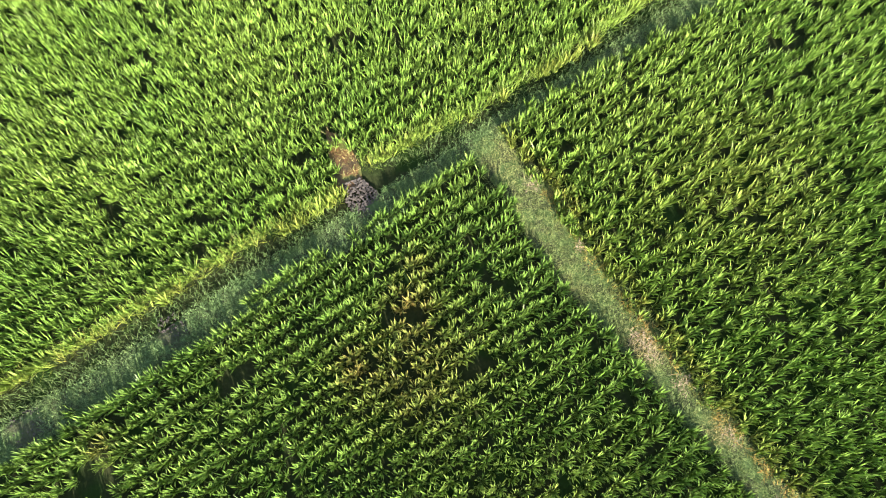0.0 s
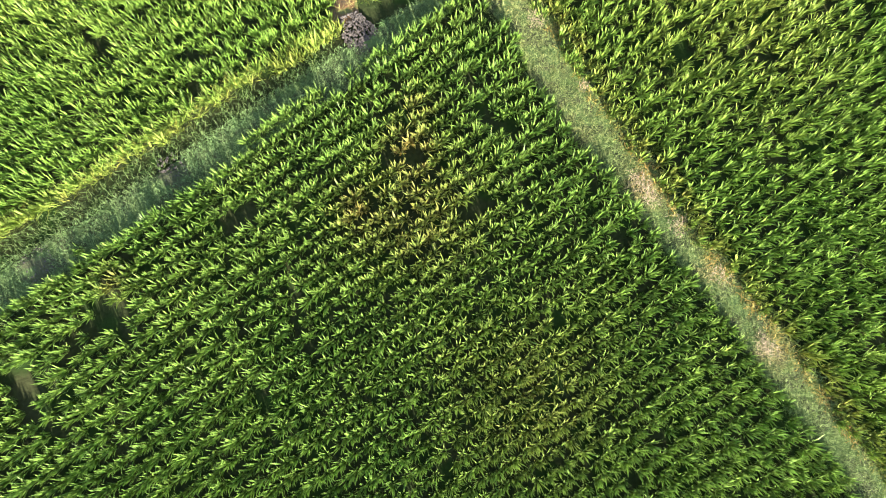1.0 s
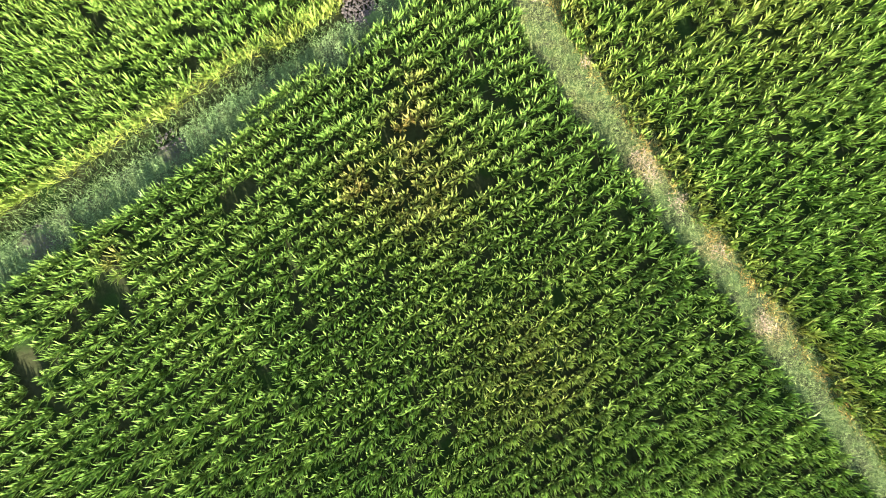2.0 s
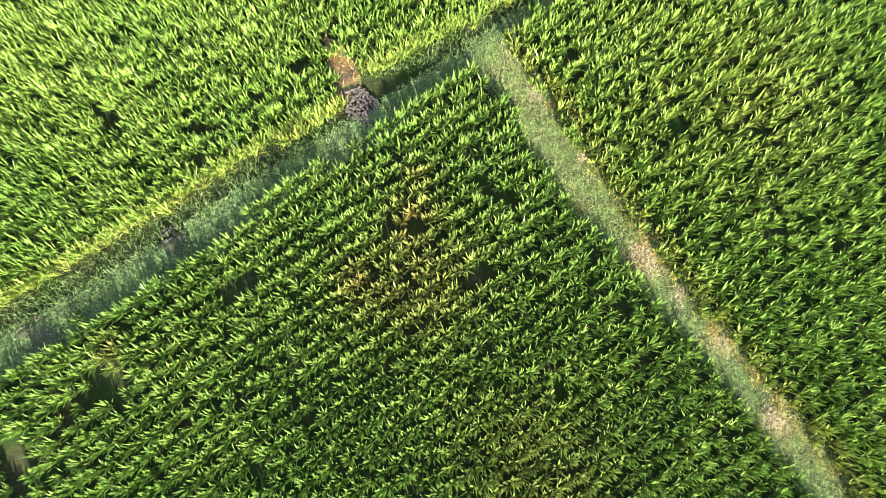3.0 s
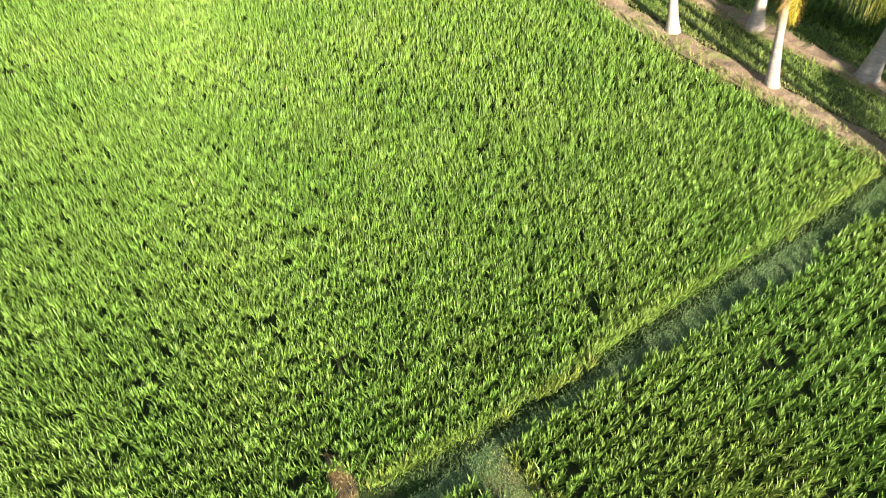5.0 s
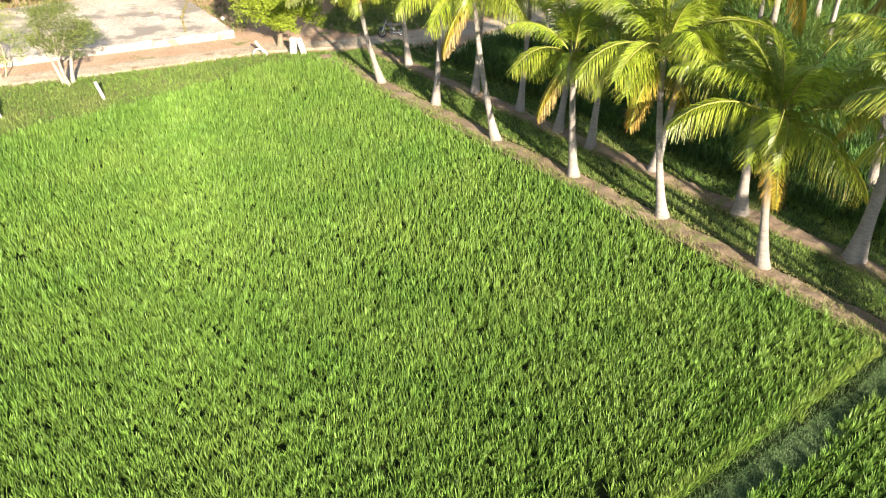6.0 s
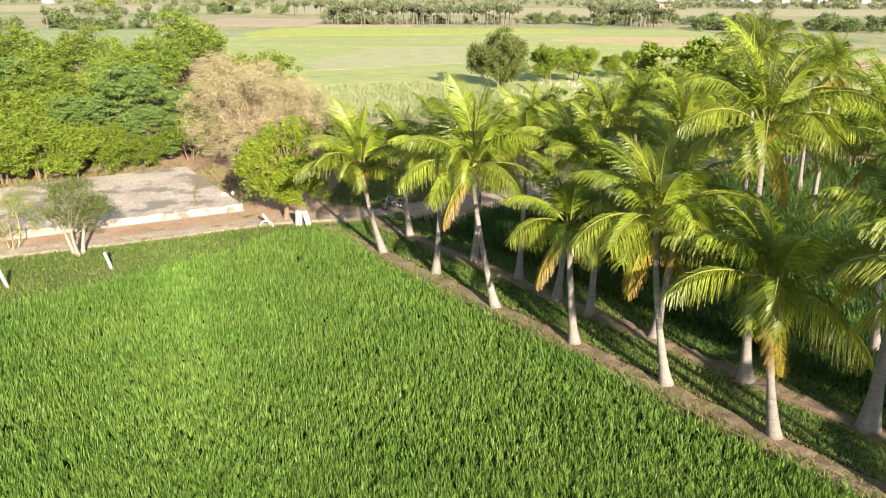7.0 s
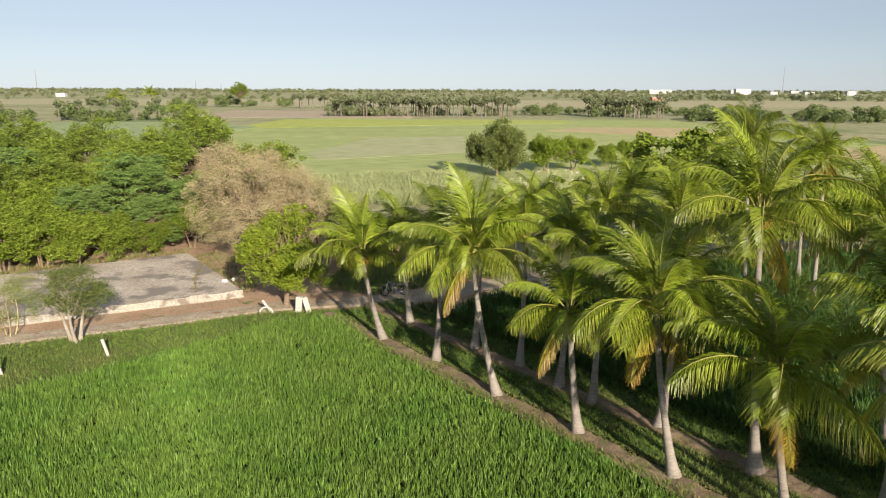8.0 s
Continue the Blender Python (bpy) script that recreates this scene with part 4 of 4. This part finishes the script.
def post(x, y, lean, turn, wide=1.0):
    ob = thing("fence_post", "leaning limewashed stone fence post in the verge", "post", (x, y, -0.1), "fence posts")
    bm = bmesh.new()
    bmesh.ops.create_cube(bm, size=1, matrix=Matrix.Translation((0, 0, 0.55)) @ Matrix.Diagonal((0.15 * wide, 0.12 * wide, 1.15, 1)))
    bmesh.ops.bevel(bm, geom=list(bm.edges), offset=0.015, segments=1, affect="EDGES")
    me = bpy.data.meshes.new("shaft")
    bm.to_mesh(me)
    bm.free()
    me.materials.append(M_POST)
    part("shaft", me, ob)
    ob.rotation_euler = (0, radians(lean), radians(turn))


post(-17.5, 35.6, -14, 10)
post(-21.6, 33.0, -14, 10)
post(-8.25, 43.4, -14, 20, 2.2)
post(-8.9, 43.3, 4, 0, 2.6)
post(-10.5, 43.2, -35, 0)

# ---- distant fields, groves and town ----


def far_mat(name, a, b):
    return mat(name, a, b, 0.03, 0.95, 0.0, 14, stretch=(0.5, 2.5, 1))


FIELDS = [
    ("green_field", [(-62, 100), (70, 95), (120, 150), (110, 330), (-60, 345), (-75, 200)], -0.085, (0.31, 0.365, 0.125), (0.39, 0.415, 0.165), "wide green pasture field"),
    ("bright_field", [(-75, 262), (-68, 256), (55, 300), (58, 325), (-70, 330)], -0.05, (0.36, 0.41, 0.085), (0.41, 0.43, 0.115), "bright yellow-green crop strip"),
    ("pale_field", [(-29, 157), (-24, 142), (6, 160), (8, 216), (-20, 205)], -0.06, (0.38, 0.395, 0.19), (0.4, 0.4, 0.23), "pale stubble field"),
    ("tan_field", [(36, 246), (70, 216), (95, 225), (92, 268), (55, 268)], -0.05, (0.45, 0.36, 0.19), (0.5, 0.4, 0.215), "tan harvested field"),
    ("tan_field", [(84, 162), (88, 140), (150, 150), (150, 190), (114, 183)], -0.05, (0.45, 0.36, 0.19), (0.5, 0.4, 0.215), "tan harvested field"),
    ("ploughed_field", [(-128, 352), (-60, 345), (-12, 352), (-22, 452), (-126, 470)], -0.07, (0.38, 0.31, 0.215), (0.44, 0.36, 0.25), "bare brown ploughed field"),
    ("maize_field", [(-170, 200), (-70, 190), (-66, 262), (-100, 300), (-180, 295)], 0.1, (0.26, 0.325, 0.15), (0.32, 0.37, 0.185), "grey-green maize field"),
    ("stubble_plain", [(-400, 620), (-20, 560), (420, 600), (600, 900), (-700, 900)], -0.06, (0.37, 0.34, 0.2), (0.43, 0.385, 0.235), "pale dry stubble plain"),
]
for nm, poly, z, a, b, lab in FIELDS:
    flat_patch(nm, poly, z, far_mat(nm, a, b), lab, "field", z + 0.12)
turf("tall_field_crop", [(-30, 88), (-2, 85), (14, 100), (3, 120), (-26, 112)], 8, 6, 1.0, 22, 0.06, "pale green tall crop behind the dry tree", lambda q: 0.2 + 0.1 * RNG.random(len(q)), 0.0, M_PALECROP)


def palmyra(seed):
    rng = np.random.default_rng(seed)
    h = rng.uniform(7, 10)
    wood = mesh_of("trunk", *tube([(0, 0, 0), (0.1, 0, h * 0.5), (0.0, 0.15, h)], [0.3, 0.24, 0.2], 6), M_FARBARK, smooth=True)
    n = 110
    d = rng.normal(0, 1, (n, 3))
    d[:, 2] = d[:, 2] * 0.8 - 0.05
    d /= np.linalg.norm(d, axis=1)[:, None]
    c = np.array([0, 0.15, h]) + d * rng.uniform(0.7, 2.3, (n, 1))
    v, f = leaf_cloud(c, np.full(n, 0.3), 2, 0.7, rng)
    return wood, mesh_of("crown", v, f, M_FARLEAF_HAZED)


PALMYRA = [palmyra(80 + q) for q in range(4)]
rng = np.random.default_rng(5)
for x0, y0, x1, y1, cnt in ((-54, 372, 42, 378, 84), (78, 380, 112, 352, 32), (-106, 520, -58, 500, 16), (-160, 300, -120, 320, 7)):
    for q in range(cnt):
        u = (q + rng.uniform(-0.4, 0.4)) / cnt
        tree("palmyra_palm", (x0 + (x1 - x0) * u, y0 + (y1 - y0) * u + rng.uniform(-8, 14), -0.1), PALMYRA[rng.integers(4)], "grey-trunked fan palm in a field grove", rng.uniform(0, 360), rng.uniform(0.72, 1.0), "fan palm groves", "palm tree")


M_HEDGE = mat("hedge_leaf", (0.13, 0.175, 0.06), (0.175, 0.215, 0.08), 0.03, 0.8, island=0.35, trans=0.2)


def thicket(name, spots, label, leaf, per=26):
    """A far wood: many leafy mounds in one object."""
    rng = np.random.default_rng(len(spots))
    pieces = []
    for x, y, r, h in spots:
        n = 10
        d = rng.normal(0, 1, (n, 3))
        d /= np.linalg.norm(d, axis=1)[:, None]
        c = np.array([x, y, h * 0.5]) + d * np.array([r, r, h * 0.5]) * 0.7
        pieces.append(leaf_cloud(c, np.full(n, r * 0.5), per, leaf * r, rng, 0.8))
    v, f = join(pieces)
    return tagged(new(name, mesh_of(name, v, f, M_HEDGE if name == "hedge_wood" else M_FARLEAF_HAZED)), label, "far wood", kind="stuff")


def belt(x0, y0, x1, y1, cnt, rlo, rhi, deep):
    u = rng.random(cnt)
    r = rng.uniform(rlo, rhi, cnt)
    return list(zip(x0 + (x1 - x0) * u, y0 + (y1 - y0) * u + rng.normal(0, deep, cnt), r, r * rng.uniform(1.2, 1.9, cnt)))


thicket("grove_scrub", belt(-52, 378, 40, 384, 46, 1.4, 3.2, 8) + belt(-56, 372, -34, 372, 8, 3, 4, 3), "yellow-green scrub between the fan palms", 0.15, 44)
thicket("hedge_wood", belt(45, 395, 180, 400, 40, 2, 4, 10) + belt(105, 330, 210, 320, 55, 2, 4.5, 12), "dark green hedge trees along the field edge", 0.13, 56)
thicket("hedge_wood", belt(-230, 300, -110, 320, 30, 2.5, 5, 8) + belt(-300, 560, -60, 580, 50, 2, 5, 25), "scrubby green trees beyond the maize", 0.13, 56)
thicket("far_wood", belt(-1200, 1150, 1200, 1200, 330, 3, 6, 160) + belt(150, 900, 900, 1050, 160, 3.5, 6.5, 60), "scattered far trees across the plain", 0.26, 12)
thicket("far_wood", belt(-2700, 2600, 2700, 2600, 1500, 5, 8, 350), "tree line along the horizon, haze paled into its leaves", 0.45, 5)
tree("banyan", (-163, 598, -0.1), ROUND, "lone round dark tree on the plain", 0, 1.7)


def house(x, y, w, d, h, turn, wall, label):
    ob = thing("house", label, "house", (x, y, -0.1))
    ob.rotation_euler[2] = radians(turn)
    part("wall", mesh_of("wall", *box(-w / 2, -d / 2, 0, w / 2, d / 2, h), wall), ob)
    part("roof", mesh_of("roof", *box(-w / 2 - 0.4, -d / 2 - 0.4, h, w / 2 + 0.4, d / 2 + 0.4, h + 0.5), M_WHITE_HAZED), ob)
    storeys = max(1, int(h // 3.2))
    for s in range(storeys):
        for q in range(max(2, int(w // 5))):
            x0 = -w / 2 + (q + 0.5) * w / max(2, int(w // 5))
            part("window", mesh_of("window", *box(x0 - 0.7, -d / 2 - 0.06, s * 3.2 + 1, x0 + 0.7, -d / 2 + 0.1, s * 3.2 + 2.4), M_DARK), ob)
    return ob


house(705, 2300, 72, 16, 12, 0, M_WHITE_HAZED, "long white building on the plain")
house(800, 1900, 40, 14, 15, 5, M_WHITE_HAZED, "white building among far trees")
house(268, 880, 16, 8, 4.5, 0, M_ROOF, "low red-brown farmhouse on the plain")
house(280, 886, 10, 7, 4, 0, M_WHITE_HAZED, "low white farmhouse on the plain")
for q in range(16):
    house(790 + q * 70 + rng.uniform(-24, 24), 1900 + rng.uniform(-60, 90), rng.uniform(12, 28), 12, rng.uniform(7, 12), rng.uniform(-10, 10), M_WHITE_HAZED, "white town house among far trees")
house(-560, 1080, 14, 8, 5, 0, M_WHITE_HAZED, "small white country house among far trees")
for x, y, h in ((-485, 880, 34), (-300, 900, 22), (-236, 790, 18), (620, 1300, 55)):
    ob = thing("mast", "thin pale pole standing on the plain", "mast", (x, y, -0.1))
    part("pole", mesh_of("pole", *tube([(0, 0, 0), (0, 0, h * 0.5), (0, 0, h)], [0.34, 0.28, 0.18], 6), M_FARBARK), ob)

# ---- small things ----
M_RUBBER = mat("black_rubber", (0.02, 0.02, 0.02), (0.035, 0.035, 0.035), 4.0, 0.8)
M_CHROME = mat("bright_metal", (0.55, 0.55, 0.56), (0.65, 0.65, 0.66), 4.0, 0.25, metal=1.0)
M_PAINT = mat("black_paint", (0.02, 0.02, 0.022), (0.03, 0.03, 0.035), 4.0, 0.25, spec=0.5)
M_SEAT = mat("black_vinyl", (0.03, 0.03, 0.03), (0.05, 0.045, 0.04), 6.0, 0.6)


def ring(radius, thick, n=20, m=6):
    """A torus in the xz plane."""
    a, b = np.meshgrid(np.arange(n) * 2 * np.pi / n, np.arange(m) * 2 * np.pi / m, indexing="ij")
    r = radius + thick * np.cos(b)
    v = np.stack([r * np.cos(a), thick * np.sin(b), r * np.sin(a)], -1).reshape(-1, 3)
    i, j = np.meshgrid(np.arange(n), np.arange(m), indexing="ij")
    k, l = (i + 1) % n, (j + 1) % m
    return v, np.stack([i * m + j, k * m + j, k * m + l, i * m + l], -1).reshape(-1, 4)


def rounded(name, size, centre, material, bevel=0.05):
    bm = bmesh.new()
    bmesh.ops.create_cube(bm, size=1, matrix=Matrix.Translation(centre) @ Matrix.Diagonal((*size, 1)))
    bmesh.ops.bevel(bm, geom=list(bm.edges), offset=bevel, segments=3, affect="EDGES")
    me = bpy.data.meshes.new(name)
    bm.to_mesh(me)
    bm.free()
    me.materials.append(material)
    return me


bike = thing("motorcycle", "black motorcycle parked on the sandy track", "motorcycle", (-3.0, 46.9, 0.05))
bike.rotation_euler[2] = radians(12)
for x in (-0.65, 0.65):
    wheel = part("wheel", mesh_of("wheel", *tube([(x, -0.05, 0.3), (x, 0.05, 0.3)], [0.06, 0.06], 10), M_CHROME), bike)
    v, f = ring(0.26, 0.045)
    part("tyre", mesh_of("tyre", v + (x, 0, 0.3), f, M_RUBBER, smooth=True), wheel)
    v, f = ring(0.215, 0.014)
    part("rim", mesh_of("rim", v + (x, 0, 0.3), f, M_CHROME, smooth=True), wheel)
    for q in range(6):
        a = q * math.pi / 3
        part("spoke", mesh_of("spoke", *tube([(x, 0, 0.3), (x + 0.21 * math.cos(a), 0, 0.3 + 0.21 * math.sin(a))], [0.012, 0.012], 4), M_CHROME), wheel)
part("engine", rounded("engine", (0.42, 0.26, 0.34), (0.02, 0, 0.42), M_CHROME, 0.06), bike)
part("fuel_tank", rounded("fuel_tank", (0.52, 0.3, 0.22), (-0.14, 0, 0.8), M_PAINT, 0.08), bike)
part("seat", rounded("seat", (0.72, 0.27, 0.12), (0.42, 0, 0.8), M_SEAT, 0.05), bike)
part("rear_fender", rounded("rear_fender", (0.4, 0.16, 0.1), (0.75, 0, 0.7), M_PAINT, 0.04), bike)
part("front_fender", rounded("front_fender", (0.42, 0.13, 0.07), (-0.66, 0, 0.64), M_PAINT, 0.03), bike)
part("headlight", rounded("headlight", (0.16, 0.2, 0.2), (-0.52, 0, 0.95), M_PAINT, 0.06), bike)
for y in (-0.1, 0.1):
    part("fork", mesh_of("fork", *tube([(-0.65, y, 0.3), (-0.42, y, 1.0)], [0.025, 0.025], 6), M_CHROME), bike)
    part("mirror", rounded("mirror", (0.03, 0.13, 0.09), (-0.36, y * 4.2, 1.2), M_PAINT, 0.012), bike)
part("handlebar", mesh_of("handlebar", *tube([(-0.3, -0.36, 1.06), (-0.4, -0.14, 1.02), (-0.4, 0.14, 1.02), (-0.3, 0.36, 1.06)], [0.018] * 4, 6), M_CHROME), bike)
part("exhaust", mesh_of("exhaust", *tube([(0.0, -0.16, 0.3), (0.35, -0.18, 0.27), (0.85, -0.18, 0.36)], [0.03, 0.05, 0.05], 8), M_CHROME, smooth=True), bike)
part("frame", mesh_of("frame", *join([tube([(-0.42, 0, 0.95), (-0.2, 0, 0.35), (0.3, 0, 0.25), (0.65, 0, 0.3)], [0.03] * 4, 6), tube([(-0.42, 0, 0.95), (0.3, 0, 0.72), (0.85, 0, 0.74)], [0.025] * 3, 6)]), M_PAINT), bike)
part("stand", mesh_of("stand", *tube([(0.05, 0.1, 0.28), (0.0, 0.3, -0.02)], [0.014, 0.014], 5), M_PAINT), bike)

M_FLOWER = mat("cream_flower", (0.5, 0.48, 0.3), (0.6, 0.57, 0.38), 3.0, 0.8, island=0.2)
for (x, y, z), lab in (((11.0, 58.6, 7.4), "cream flower panicles on the broadleaved tree"), ((7.2, 57.0, 6.8), "cream flower panicles on the broadleaved tree"), ((13.2, 59.5, 7.6), "cream flower panicles on the broadleaved tree")):
    q = np.array([x, y, z - 0.4]) + RNG.normal(0, 1, (16, 3)) * (1.3, 0.8, 0.35)
    v, f = leaf_cloud(q, np.full(16, 0.28), 26, 0.07, np.random.default_rng(int(x * 10)))
    tagged(new("flower_panicle", mesh_of("flower_panicle", v, f, M_FLOWER)), lab, "flowers", kind="stuff")
for x, y, turn, size in ((11.9, 20.5, 130, 0.22),):
    ob = thing("fallen_frond", "dry brown palm frond fallen in the ditch", "palm frond", (x, y, 0.22))
    ob.rotation_euler[2] = radians(turn)
    for nm, me in zip(("midrib", "leaf_blade"), FRONDS[7]):
        fr = part(nm, me, ob)
        fr.matrix_basis = pose(0, 0, 0, 0, -57, 0) @ Matrix.Scale(size, 4)
palm((-146.0, 330.0), (-146.3, 330.0, 9.5), "far coconut palm beyond the maize", 95, 1.5, count=18)
palm((-156.0, 395.0), (-156.3, 395.0, 10.5), "far coconut palm beyond the maize", 96, 1.7, count=18)
M_CLOTH = mat("white_plastic_sack", (0.62, 0.62, 0.6), (0.72, 0.72, 0.7), 3.0, 0.6)
for x, y, a, b in ((-15.25, 48.95, 0.5, 0.3), (-14.75, 49.35, 0.32, 0.24)):
    me = rounded("sack_body", (a, b, 0.2), (0, 0, 0.1), M_CLOTH, 0.09)
    for vert in me.vertices:
        vert.co += noise.noise_vector(vert.co * 6 + Vector((x, y, 0))) * 0.05
    ob = thing("plastic_sack", "crumpled white plastic sack on the slab", "sack", (x, y, 0.41))
    part("sack_body", me, ob)
v, f = ring(0.42, 0.07, 24, 8)
ob = thing("pipe_ring", "limewashed concrete pipe ring half buried by the track", "pipe ring", (-10.9, 43.0, 0.0))
part("ring", mesh_of("ring", v, f, M_POST, smooth=True), ob)
